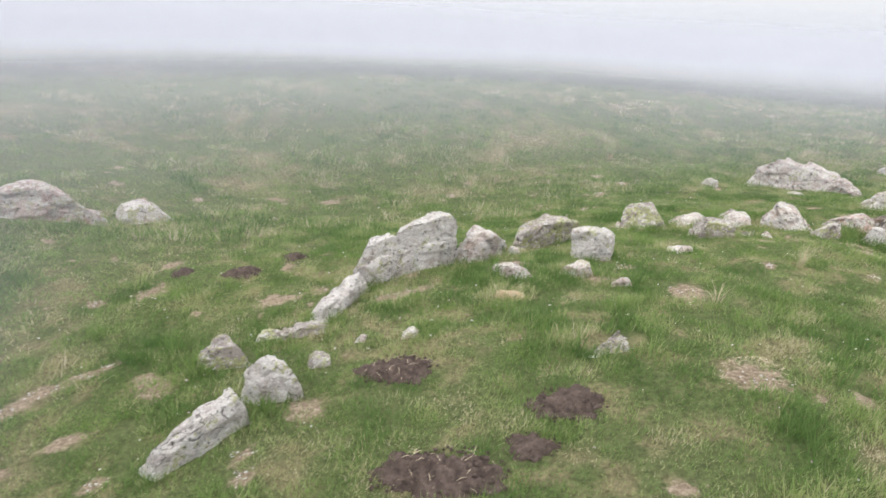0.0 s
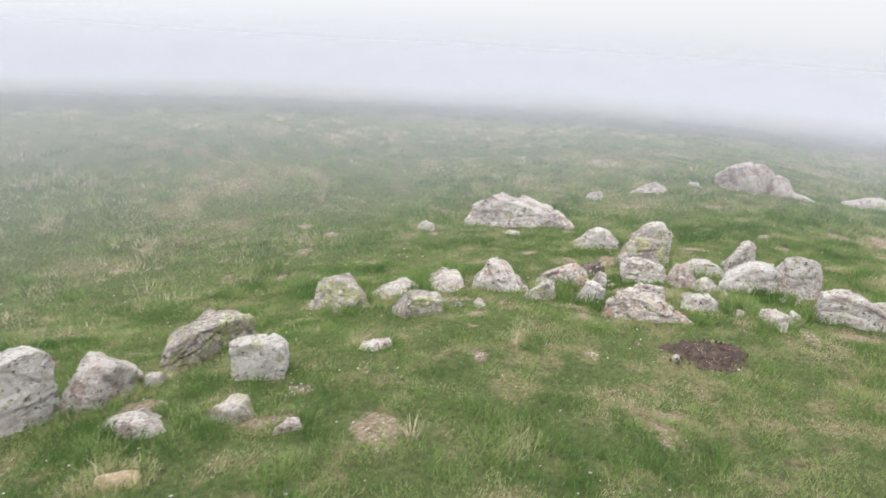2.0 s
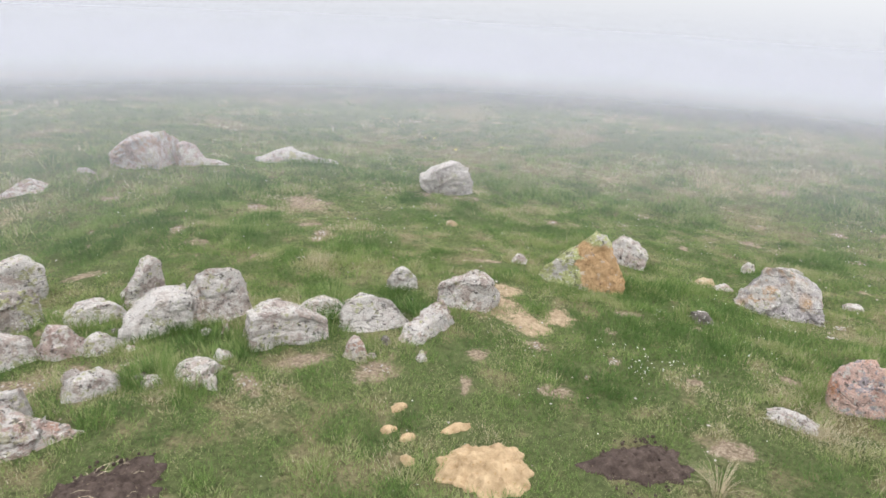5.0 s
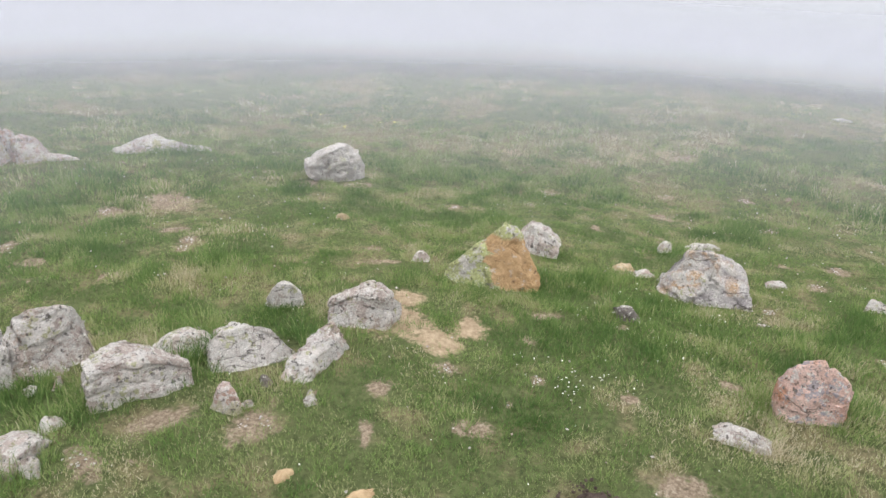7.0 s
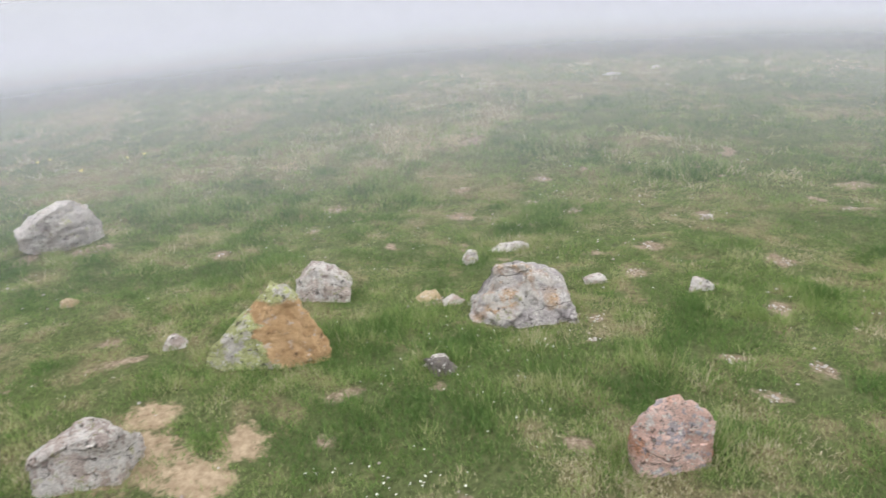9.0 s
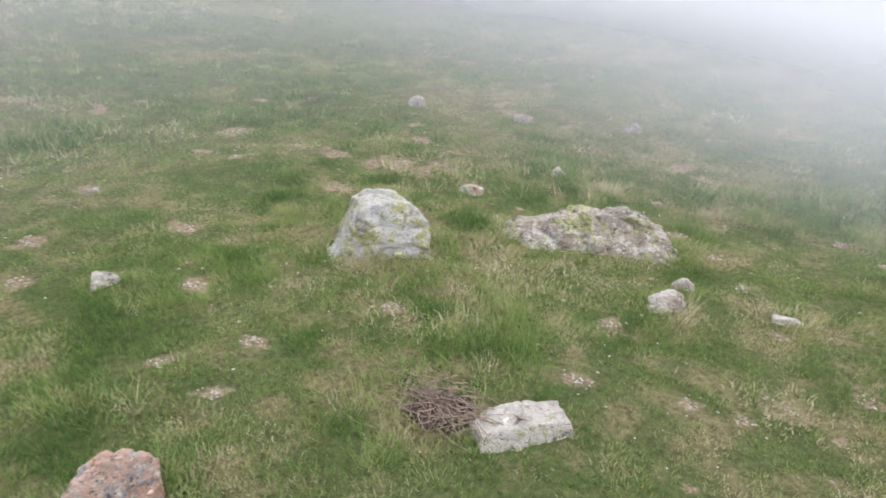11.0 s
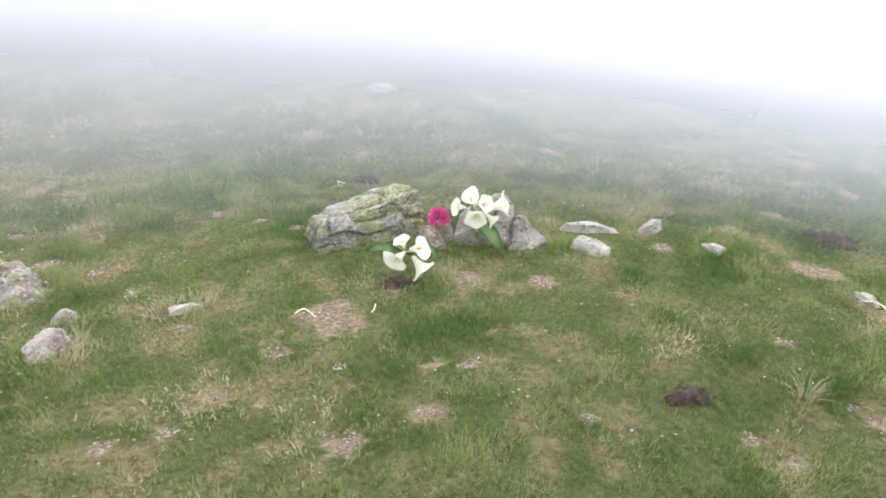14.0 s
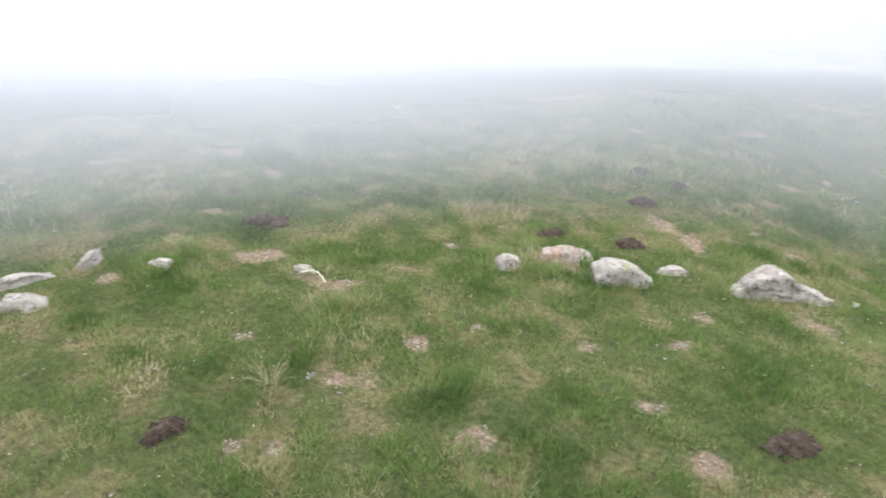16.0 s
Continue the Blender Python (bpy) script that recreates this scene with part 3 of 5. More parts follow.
def mist(foot, amount, open_side, rise=0.45, nearer=0.32):
    """A wide bowl of thin mist: it leaves the turf at its foot, thickens as it climbs outwards and thins out again overhead."""
    k = 120
    heights = (0, 0.05, 0.1, 0.16, 0.23, 0.31, 0.4, 0.5, 0.6, 0.72, 0.86, 1.0, 1.15, 1.3, 1.45, 1.6, 1.75)
    verts, thick, sun_glow = [], [], []
    for h in heights:
        for i in range(k):
            c, s = math.cos(2 * math.pi * i / k), math.sin(2 * math.pi * i / k)
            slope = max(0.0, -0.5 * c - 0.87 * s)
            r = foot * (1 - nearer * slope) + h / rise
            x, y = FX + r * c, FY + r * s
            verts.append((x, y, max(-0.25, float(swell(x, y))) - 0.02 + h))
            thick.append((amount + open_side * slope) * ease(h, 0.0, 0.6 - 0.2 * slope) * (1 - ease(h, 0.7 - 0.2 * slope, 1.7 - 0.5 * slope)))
            # share of the painted sunward brightening, no extra thickness
            sun_glow.append(slope)
    faces = [(a * k + i, a * k + (i + 1) % k, (a + 1) * k + (i + 1) % k, (a + 1) * k + i) for a in range(len(heights) - 1) for i in range(k)]
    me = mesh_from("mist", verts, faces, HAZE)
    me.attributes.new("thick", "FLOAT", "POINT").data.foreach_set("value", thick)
    me.attributes.new("sun_glow", "FLOAT", "POINT").data.foreach_set("value", sun_glow)
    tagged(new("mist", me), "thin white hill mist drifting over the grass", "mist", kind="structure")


FX, FY = 2.3, 1.3
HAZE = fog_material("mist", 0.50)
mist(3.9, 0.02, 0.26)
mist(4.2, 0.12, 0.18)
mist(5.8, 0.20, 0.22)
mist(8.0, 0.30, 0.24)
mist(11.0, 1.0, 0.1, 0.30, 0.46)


# ---- stones ----
def speck(ix, iy, iz, seed):
    v = np.sin(ix * 127.1 + iy * 311.7 + iz * 74.7 + seed * 19.3) * 43758.5453
    return v - np.floor(v)


def vn3(P, seed=0):
    """Smooth noise from 0 to 1."""
    I = np.floor(P)
    f = P - I
    f = f * f * (3 - 2 * f)
    out = 0.0
    for a in (0, 1):
        for b in (0, 1):
            for c in (0, 1):
                w = (f[:, 0] if a else 1 - f[:, 0]) * (f[:, 1] if b else 1 - f[:, 1]) * (f[:, 2] if c else 1 - f[:, 2])
                out = out + w * speck(I[:, 0] + a, I[:, 1] + b, I[:, 2] + c, seed)
    return out


def shards(P, seed=0):
    """For each point: how far it lies from the next shard's border, and its own shard's random number."""
    I = np.floor(P)
    first, second, own = np.full(len(P), 9.0), np.full(len(P), 9.0), np.zeros(len(P))
    for a in (-1, 0, 1):
        for b in (-1, 0, 1):
            for c in (-1, 0, 1):
                J = I + (a, b, c)
                at = J + np.stack([speck(J[:, 0], J[:, 1], J[:, 2], seed + q) for q in (1, 2, 3)], -1)
                d = np.sqrt(((at - P) ** 2).sum(1))
                near = d < first
                second = np.where(near, first, np.minimum(second, d))
                own = np.where(near, speck(J[:, 0], J[:, 1], J[:, 2], seed + 7), own)
                first = np.where(near, d, first)
    return second - first, own


def erode(P, N, size, r, rough=1.0):
    """Split, chip and pit a stone's skin: offset shards with open joints, smaller chips, ridges and grain."""
    turn = np.array(Euler(r.uniform(-0.5, 0.5, 3)).to_matrix())
    q = P / size + r.uniform(-50, 50, 3)
    beds = (q @ turn) * (1.0, 1.0, 1.75)
    beds = beds + 0.35 * np.stack([vn3(q * 2.2, k) for k in (1, 2, 3)], -1)
    gap, own = shards(beds * 1.45, 5)
    chip, tone = shards(beds * 3.9, 11)
    d = 0.085 * (own - 0.5) * np.minimum(1, gap / 0.07) - 0.055 * np.exp(-gap / 0.03)
    d = d + 0.034 * (tone - 0.5) * np.minimum(1, chip / 0.10) - 0.012 * np.exp(-chip / 0.05)
    d = d + 0.035 * (vn3(q * 2.0, 21) - 0.5) + 0.022 * (np.abs(vn3(beds * 5.0, 23) - 0.5) * 2 - 0.4) + 0.022 * (vn3(q * 13.0, 29) - 0.5)
    return P + N * (d * size * rough)[:, None]


def skin_normals(P, F):
    a, b, c, d = (P[F[:, k]] for k in (0, 1, min(2, F.shape[1] - 1), F.shape[1] - 1))
    fn = np.cross(c - a, d - b) if F.shape[1] == 4 else np.cross(b - a, c - a)
    N = np.zeros(P.shape)
    for k in range(F.shape[1]):
        np.add.at(N, F[:, k], fn)
    return N / np.maximum(1e-12, np.linalg.norm(N, axis=1))[:, None]


def weather(bm, verts, faces, size, big, r):
    """Break up a block's faces, erode them, and add it to the stone's mesh."""
    bmesh.ops.delete(bm, geom=[v for v in bm.verts if not v.link_faces], context="VERTS")
    bmesh.ops.dissolve_limit(bm, angle_limit=radians(9), verts=bm.verts[:], edges=bm.edges[:])
    bmesh.ops.triangulate(bm, faces=bm.faces[:])
    for _ in range(6):
        long_edges = [e for e in bm.edges if e.calc_length() > size * 0.075]
        if long_edges:
            bmesh.ops.subdivide_edges(bm, edges=long_edges, cuts=1)
            bmesh.ops.triangulate(bm, faces=[f for f in bm.faces if len(f.verts) > 3])
    bmesh.ops.recalc_face_normals(bm, faces=bm.faces[:])
    bm.verts.index_update()
    base = len(verts)
    P = np.array([v.co for v in bm.verts])
    F = np.array([[v.index for v in f.verts] for f in bm.faces])
    verts += list(erode(P, skin_normals(P, F), size, r, 0.8))
    faces += [tuple(f) for f in F + base]
    bm.free()


LUMPS = {}


def lump(k):
    """The skin of a cube from -1 to 1, cut into k by k squares a side."""
    if k not in LUMPS:
        seen, pts, quads = {}, [], []
        for axis in range(3):
            for side in (-1, 1):
                ids = []
                for i in range(k + 1):
                    for j in range(k + 1):
                        c = [0.0, 0.0, 0.0]
                        c[axis] = float(side)
                        c[(axis + 1) % 3] = (2 * i / k - 1) * side
                        c[(axis + 2) % 3] = 2 * j / k - 1
                        key = tuple(round(v, 6) + 0.0 for v in c)
                        if key not in seen:
                            seen[key] = len(pts)
                            pts.append(c)
                        ids.append(seen[key])
                for i in range(k):
                    for j in range(k):
                        a = i * (k + 1) + j
                        quads.append((ids[a], ids[a + k + 1], ids[a + k + 2], ids[a + 1]))
        LUMPS[k] = np.array(pts), np.array(quads)
    return LUMPS[k]


def chop(bm, r, cuts):
    """Knock flat facets off a convex block, mostly on its sides and shoulders."""
    for _ in range(cuts):
        a, e = r.uniform(0, 2 * math.pi), r.uniform(-0.15, 0.9)
        d = Vector((math.cos(a) * math.cos(e), math.sin(a) * math.cos(e), math.sin(e)))
        far = sorted((d.dot(v.co) for v in bm.verts))
        at = far[-1] - r.uniform(0.06, 0.17) * (far[-1] - far[0])
        bmesh.ops.bisect_plane(bm, geom=bm.verts[:] + bm.edges[:] + bm.faces[:], plane_co=d * at, plane_no=d, clear_outer=True)
        pts = [v.co.copy() for v in bm.verts]
        bm.clear()
        for p in pts:
            bm.verts.new(p)
        bmesh.ops.convex_hull(bm, input=bm.verts[:])
        bmesh.ops.delete(bm, geom=[v for v in bm.verts if not v.link_faces], context="VERTS")


def block_rock(kind, x, y, ang, length, depth, height, blocks, material, label):
    """A stone of split blocks. Each block: u0, u1 along it, v0, v1 through it, foot, top at u0 and u1, slant of its face, all as shares."""
    r = np.random.default_rng(int(abs(x) * 977 + abs(y) * 613) + 11)
    verts, faces = [], []
    for u0, u1, v0, v1, foot, top0, top1, slant in blocks:
        bm = bmesh.new()
        low = foot * height if foot > 0 else -0.08
        for f, share in ((0, 0.74), (0.12, 0.93), (0.5, 1.0), (0.85, 0.96), (1, 0.72)):
            u = u0 + (u1 - u0) * f
            rise = height * (top0 + (top1 - top0) * f) * share
            pinch = 0.16 * (2 * f - 1) ** 4
            for v, s in ((v0 + pinch, slant), (v1 - pinch, -0.42)):
                bm.verts.new(((u - 0.5) * length, (v - 0.5) * depth, low))
                bm.verts.new(((u - 0.5) * length, (v - 0.5 + s * r.uniform(0.2, 0.4)) * depth, low + (rise - low) * r.uniform(0.5, 0.75)))
                bm.verts.new(((u - 0.5) * length, (v - 0.5 + s * r.uniform(0.8, 1.1)) * depth, rise * r.uniform(0.93, 1.0)))
        bmesh.ops.convex_hull(bm, input=bm.verts[:])
        bmesh.ops.delete(bm, geom=[v for v in bm.verts if not v.link_faces], context="VERTS")
        chop(bm, r, 2)
        weather(bm, verts, faces, 0.8 * (length * depth * height) ** (1 / 3), True, r)
    ob = new(kind, mesh_from(kind, verts, faces, material, True, 28))
    ob.matrix_world = pose(x, y, gz(x, y), 0, 0, ang)
    HOLES.append((x, y, ang, length * 0.45, depth * 0.42))
    ROCKS.append((x, y, ang, length * 0.5, depth * 0.5))
    return tagged(ob, label, "stone", group="stones of the ring")


def rock(kind, x, y, ang, length, depth, height, profile, material, label, tilt=0.0, neck=0.0, square=0.0, cuts=0, rough=1.0, form=0):
    """A broken, weathered stone that follows its top line: a rounded block with faces knocked off it, split into shards and pitted."""
    r = np.random.default_rng(int(abs(x) * 977 + abs(y) * 613) + 11 + form)
    length, depth, height = length * 1.06, depth * 1.2, height * 0.95
    far = math.hypot(x - CX, y - CY) > 5.6
    k = int(np.clip(length / (0.024 if far else 0.014), 8, 40))
    C, F = lump(k)
    even = square or r.uniform(0.66, 0.88)
    B = C * even + C / np.linalg.norm(C, axis=1)[:, None] * (1 - even)
    for _ in range(cuts or int(r.integers(7, 11))):
        a, e = r.uniform(0, 2 * math.pi), r.uniform(0.0, 0.95)
        d = np.array((math.cos(a) * math.cos(e), math.sin(a) * math.cos(e), math.sin(e)))
        reach = B @ d
        over = reach - (reach.max() - r.uniform(0.2, 0.65) * (0.5 if e > 0.6 else 1.0))
        B = B - np.maximum(0, over)[:, None] * d
    B[:, 2] /= B[:, 2].max()
    for q in (0, 1):
        lo, hi = B[:, q].min(), B[:, q].max()
        B[:, q] = 2 * (B[:, q] - lo) / (hi - lo) - 1
    sink = min(0.09, 0.4 * height + 0.03)
    up = np.clip(B[:, 2], 0, 1)
    low = np.clip(-B[:, 2], 0, 1)
    B[:, :2] *= (1 + 0.22 * low - neck * low)[:, None]
    tall = height * np.interp((B[:, 0] + 1) / 2, np.linspace(0, 1, len(profile)), profile)
    waist = 1 - neck * np.clip(1.0 - 2.2 * up, 0, 1)
    P = np.empty(B.shape)
    P[:, 0] = B[:, 0] * length / 2 * waist
    P[:, 1] = (B[:, 1] * (1 - 0.12 * up) + r.uniform(-0.2, 0.2) * up) * depth / 2 * waist
    P[:, 2] = up * tall - low * sink
    size = (length * depth * height) ** (1 / 3)
    P = erode(P, skin_normals(P, F), size, r, rough * (1.0 if length > 0.12 else 0.8))
    ob = new(kind, mesh_from(kind, P, F, material, True, 25))
    ob.matrix_world = pose(x, y, gz(x, y), 0, tilt, ang)
    HOLES.append((x, y, ang, length * 0.45, depth * 0.42))
    ROCKS.append((x, y, ang, length * 0.5, depth * 0.5))
    return tagged(ob, label, "stone", group="stones of the ring" if kind == "boulder" else "loose stones")


def pyramid_rock(kind, x, y, ang, length, depth, height, material, label):
    """A pointed stone: one long sloping back and a steep broken face."""
    verts, faces = [], []
    bm = bmesh.new()
    for u, v, w in ((0, 0.1, 0), (0, 0.7, 0), (0.02, 0.4, 0.14), (0.42, 0, 0), (0.95, 0.05, 0), (1.0, 0.3, 0), (1.0, 0.25, 0.22), (0.9, 0.9, 0), (0.4, 1, 0), (0.38, 0.18, 0.52), (0.55, 0.35, 0.97), (0.60, 0.55, 1.0), (0.70, 0.32, 0.99), (0.72, 0.5, 0.96), (0.86, 0.28, 0.55), (0.30, 0.6, 0.52)):
        bm.verts.new(((u - 0.5) * length, (v - 0.5) * depth, w * height if w else -0.08))
    bmesh.ops.convex_hull(bm, input=bm.verts[:])
    weather(bm, verts, faces, 0.7 * (length * depth * height) ** (1 / 3), True, np.random.default_rng(3))
    ob = new(kind, mesh_from(kind, verts, faces, material, True, 28))
    ob.matrix_world = pose(x, y, gz(x, y), 0, 0, ang)
    HOLES.append((x, y, ang, length * 0.45, depth * 0.42))
    ROCKS.append((x, y, ang, length * 0.5, depth * 0.5))
    return tagged(ob, label, "stone", group="stones of the ring")


rock("boulder", -2.87, 5.45, 20, 0.83, 0.50, 0.26, [.55, .9, 1, .9, .7, .35], PINK, "weathered pinkish grey boulder with a long crack in rough grass")
rock("boulder", -2.21, 5.58, 21, 0.47, 0.28, 0.14, [.35, .85, 1, .85, .3], GREY, "pale whitish boulder beside a larger one in rough grass")
block_rock("boulder", -0.10, 4.01, 30, 0.69, 0.23, 0.34, [(.0, .58, 0, 1, 0, .62, .86, .25), (.40, 1, .05, 1, 0, .88, 1.05, .20)], WHITE, "long white lichened kerb stone leaning out of the turf")
rock("boulder", -0.44, 3.54, 68, 0.48, 0.13, 0.13, [.5, .75, .85, 1, .95], WHITE, "small pale stone tucked under the long kerb stone", square=0.8)
rock("stone", -0.58, 3.27, 24, 0.24, 0.13, 0.06, [.4, .9, 1, .7], MOSS, "low lichened stone half buried in turf")
rock("boulder", -0.90, 3.04, 14, 0.26, 0.15, 0.12, [.5, .8, 1, .95, .8], MOSS, "low kerb stone covered with yellow green lichen")
rock("stone", -0.73, 3.24, -7, 0.14, 0.10, 0.03, [.5, 1, .9, .6], MOSS, "flat yellow green lichened stone in the turf")
rock("boulder", -0.62, 2.69, -29, 0.26, 0.15, 0.19, [.5, .9, 1, .75], WHITE, "pointed white lichened kerb stone leaning in grass", square=0.8, form=3)
rock("boulder", -0.84, 2.41, 52, 0.46, 0.15, 0.16, [.45, .62, .78, .92, 1, .9], WHITE, "long pale kerb stone tapering down into the grass", square=0.8)
rock("stone", -0.47, 2.89, -0, 0.10, 0.08, 0.05, [.6, 1, .9, .5], MOSS, "small pale green lichened stone in the turf")
rock("stone", -0.29, 3.08, -4, 0.06, 0.05, 0.03, [.6, 1, .8], GREY, "small white stone in the turf")
rock("stone", -0.05, 3.07, -4, 0.09, 0.07, 0.03, [.6, 1, .7], GREY, "small pale stone sunk in short grass")
rock("boulder", 0.38, 4.24, 30, 0.35, 0.25, 0.22, [.6, 1, .97, .7, .45], GREY, "rounded pale kerb stone with yellowish lichen")
rock("stone", 0.60, 4.25, 29, 0.12, 0.08, 0.08, [1, .7, .3], GREY, "small grey stone leaning on a kerb stone")
rock("stone", 0.56, 3.80, -56, 0.26, 0.16, 0.06, [.5, .8, 1, .9], GREY, "small square white stone in front of the kerb")
rock("boulder", 0.84, 4.64, 38, 0.50, 0.20, 0.19, [.92, 1, 1, .97, .85], MOSS, "square kerb stone with lichened flat top", square=0.88, cuts=5)
rock("boulder", 1.06, 4.12, -20, 0.24, 0.13, 0.18, [.9, 1, 1, .95], WHITE, "upright pale square kerb stone", square=0.92, cuts=3)
rock("stone", 0.88, 3.73, 9, 0.18, 0.11, 0.09, [.5, .7, 1, .7], PINK, "small reddish white stone on bare soil")
rock("stone", 1.08, 3.54, -12, 0.12, 0.08, 0.04, [.5, 1, .7], PINK, "small white and reddish stone on bare soil")
rock("stone", 0.46, 3.45, -7, 0.15, 0.08, 0.03, [.7, 1, 1, .8], SAND, "flat sandy yellow stone lying on the grass")
rock("stone", 0.85, 2.86, 12, 0.34, 0.17, 0.04, [.25, .6, .9, 1, .9, .6], MOSS, "flat white stone with grey green lichen in grass")
rock("boulder", 1.71, 5.01, -20, 0.36, 0.25, 0.19, [.75, 1, 1, .9, .5], MOSS, "rounded kerb stone covered with yellow green lichen")
rock("stone", 1.63, 4.19, 8, 0.17, 0.10, 0.04, [.6, 1, .8], GREY, "small flat white stone in the grass")
rock("boulder", 3.91, 6.74, -34, 0.90, 0.40, 0.27, [.85, 1, .85, .66, .5, .28], GREY, "large wedge shaped pale boulder with a raised end", square=0.8, cuts=5)
rock("stone", 3.58, 6.33, -0, 0.14, 0.10, 0.03, [.6, 1, .8], GREY, "small white stone under the wedge shaped boulder")
rock("stone", 2.97, 6.86, -32, 0.17, 0.12, 0.09, [.5, 1, .8], GREY, "small grey stone alone in the grass")
rock("boulder", 2.08, 5.10, 20, 0.28, 0.14, 0.09, [.5, .8, 1, .8], GREY, "low white lichened kerb stone")
rock("boulder", 2.44, 5.10, -60, 0.42, 0.25, 0.07, [.7, .75, 1, .9, .5], GREY, "low grey kerb stone with a jagged top")
rock("stone", 2.44, 4.65, -78, 0.15, 0.09, 0.03, [.6, 1, .5], GREY, "small grey stone trailing off the kerb")
rock("boulder", 2.03, 4.62, -10, 0.25, 0.15, 0.13, [.95, 1, .98, .95, .9], MOSS, "square pale kerb stone with yellow lichen on its face", square=0.92, cuts=3)
rock("boulder", 2.74, 4.87, -46, 0.40, 0.19, 0.19, [.8, 1, .85, .6, .4, .2], GREY, "triangular grey kerb stone sloping to one side", square=0.8)
rock("boulder", 3.12, 4.81, -35, 0.32, 0.16, 0.17, [.35, .6, .85, 1, .8], PINK, "pinkish stone in the tumbled cluster", square=0.8)
rock("stone", 3.36, 4.72, -30, 0.12, 0.09, 0.1, [.6, 1, .9, .6], GREY, "pale pinkish stone in the tumbled cluster")
rock("stone", 3.44, 4.95, -34, 0.17, 0.1, 0.12, [.3, .6, .9, 1], DARK, "dark brownish stone in the tumbled cluster")
rock("stone", 3.10, 4.52, -30, 0.24, 0.14, 0.14, [.9, 1, .9, .8, .6], WHITE, "white lichened stone in front of the cluster", square=0.8)
rock("stone", 2.83, 4.60, -30, 0.17, 0.11, 0.12, [.35, .7, 1, .9], MOSS, "small yellowish stone at the cluster's foot")
rock("boulder", 3.29, 4.13, -43, 0.5, 0.24, 0.14, [.85, 1, .97, .85, .65, .4], PINK, "broad reddish pink slab sloping into the grass", square=0.8, rough=1.4)
rock("stone", 3.33, 4.24, -40, 0.27, 0.07, 0.17, [.8, .9, .95, 1], GREY, "thin upright slab behind the reddish pink slab", square=0.85)
rock("stone", 3.69, 4.17, -48, 0.22, 0.15, 0.10, [.5, .9, 1, .5], GREY, "grey stone with pitted top near the molehill")
rock("stone", 3.83, 3.97, -25, 0.08, 0.06, 0.03, [.6, 1, .6], GREY, "small white stone in thin grass")
rock("stone", 3.99, 3.87, 1, 0.20, 0.14, 0.05, [.6, 1, 1, .6], GREY, "small tilted pale stone in the turf")
rock("boulder", 3.69, 4.70, -35, 0.29, 0.20, 0.16, [1, .97, .95, .9], GREY, "broad blocky grey stone in the tumbled cluster")
rock("boulder", 3.97, 5.03, -28, 0.38, 0.23, 0.23, [.9, 1, .95, .9, .8], MOSS, "tall blocky stone with yellow lichen in the cluster")
rock("boulder", 4.27, 5.36, -35, 0.29, 0.18, 0.27, [.5, .9, 1, .7], GREY, "pointed grey stone at the back of the cluster")
rock("boulder", 3.91, 5.59, -24, 0.35, 0.21, 0.18, [.5, .8, 1, 1, .8], GREY, "grey lichened stone beside the cluster")
rock("boulder", 4.22, 4.71, -34, 0.28, 0.17, 0.10, [.4, .9, 1, .9, .6], GREY, "smooth arched grey stone in the cluster")
rock("stone", 3.88, 4.55, -30, 0.20, 0.14, 0.13, [.8, 1, .95, .7], PINK, "brownish pink stone in the cluster")
rock("stone", 3.99, 4.43, -33, 0.15, 0.10, 0.09, [.7, 1, .8], GREY, "small grey stone in the cluster")
rock("boulder", 4.52, 4.70, -18, 0.21, 0.15, 0.25, [.55, .7, 1, .9], GREY, "upright narrow grey stone in the cluster")
rock("boulder", 4.24, 4.35, -38, 0.34, 0.20, 0.19, [.3, .6, .9, 1, .95], WHITE, "broad white lichened stone with ledges in the cluster")
rock("boulder", 4.51, 4.17, -38, 0.34, 0.22, 0.29, [.75, 1, .97, .82, .5], GREY, "large rounded pale boulder with lichen speckle")
rock("boulder", 4.46, 3.74, -45, 0.35, 0.20, 0.18, [.85, 1, 1, .95, .75, .5], GREY, "stepped grey lichened kerb stone", square=0.88, cuts=5)
rock("boulder", 4.74, 3.73, -47, 0.27, 0.13, 0.09, [.6, .9, 1, .8], GREY, "low smooth grey kerb stone")
rock("boulder", 4.80, 3.41, -45, 0.40, 0.22, 0.17, [.8, 1, 1, .92, .8, .6], WHITE, "bluish white lichened kerb stone sloping to one side", square=0.7, rough=0.6)
rock("stone", 5.29, 3.54, -54, 0.18, 0.12, 0.15, [.5, 1, .9, .45], WHITE, "small pointed white stone behind the kerb", square=0.85)
rock("boulder", 4.84, 3.14, -12, 0.40, 0.11, 0.12, [.45, .65, .9, 1], GREY, "low pale tapering kerb stone", square=0.85)
rock("boulder", 5.24, 3.10, -82, 0.32, 0.17, 0.21, [.45, .7, .9, 1, .85], GREY, "grey white lichened stone beside bare sand", square=0.8)
rock("stone", 4.42, 3.33, -31, 0.11, 0.09, 0.11, [.5, .8, 1, .7], PINK, "small brownish stone in dry turf")
rock("boulder", 6.89, 6.97, -60, 0.62, 0.41, 0.34, [.5, .75, .9, 1, .85], PINK, "large pale pinkish boulder standing in misty grass", square=0.8)
rock("stone", 7.14, 6.70, -46, 0.31, 0.22, 0.23, [.9, 1, .8, .5], PINK, "reddish stone beside a large boulder")
rock("stone", 7.25, 6.50, -41, 0.24, 0.14, 0.05, [.9, .8, .4], GREY, "low pale stone at a boulder's foot")
rock("stone", 5.11, 7.33, -37, 0.17, 0.10, 0.10, [.5, .9, 1], GREY, "small white stone in misty grass")
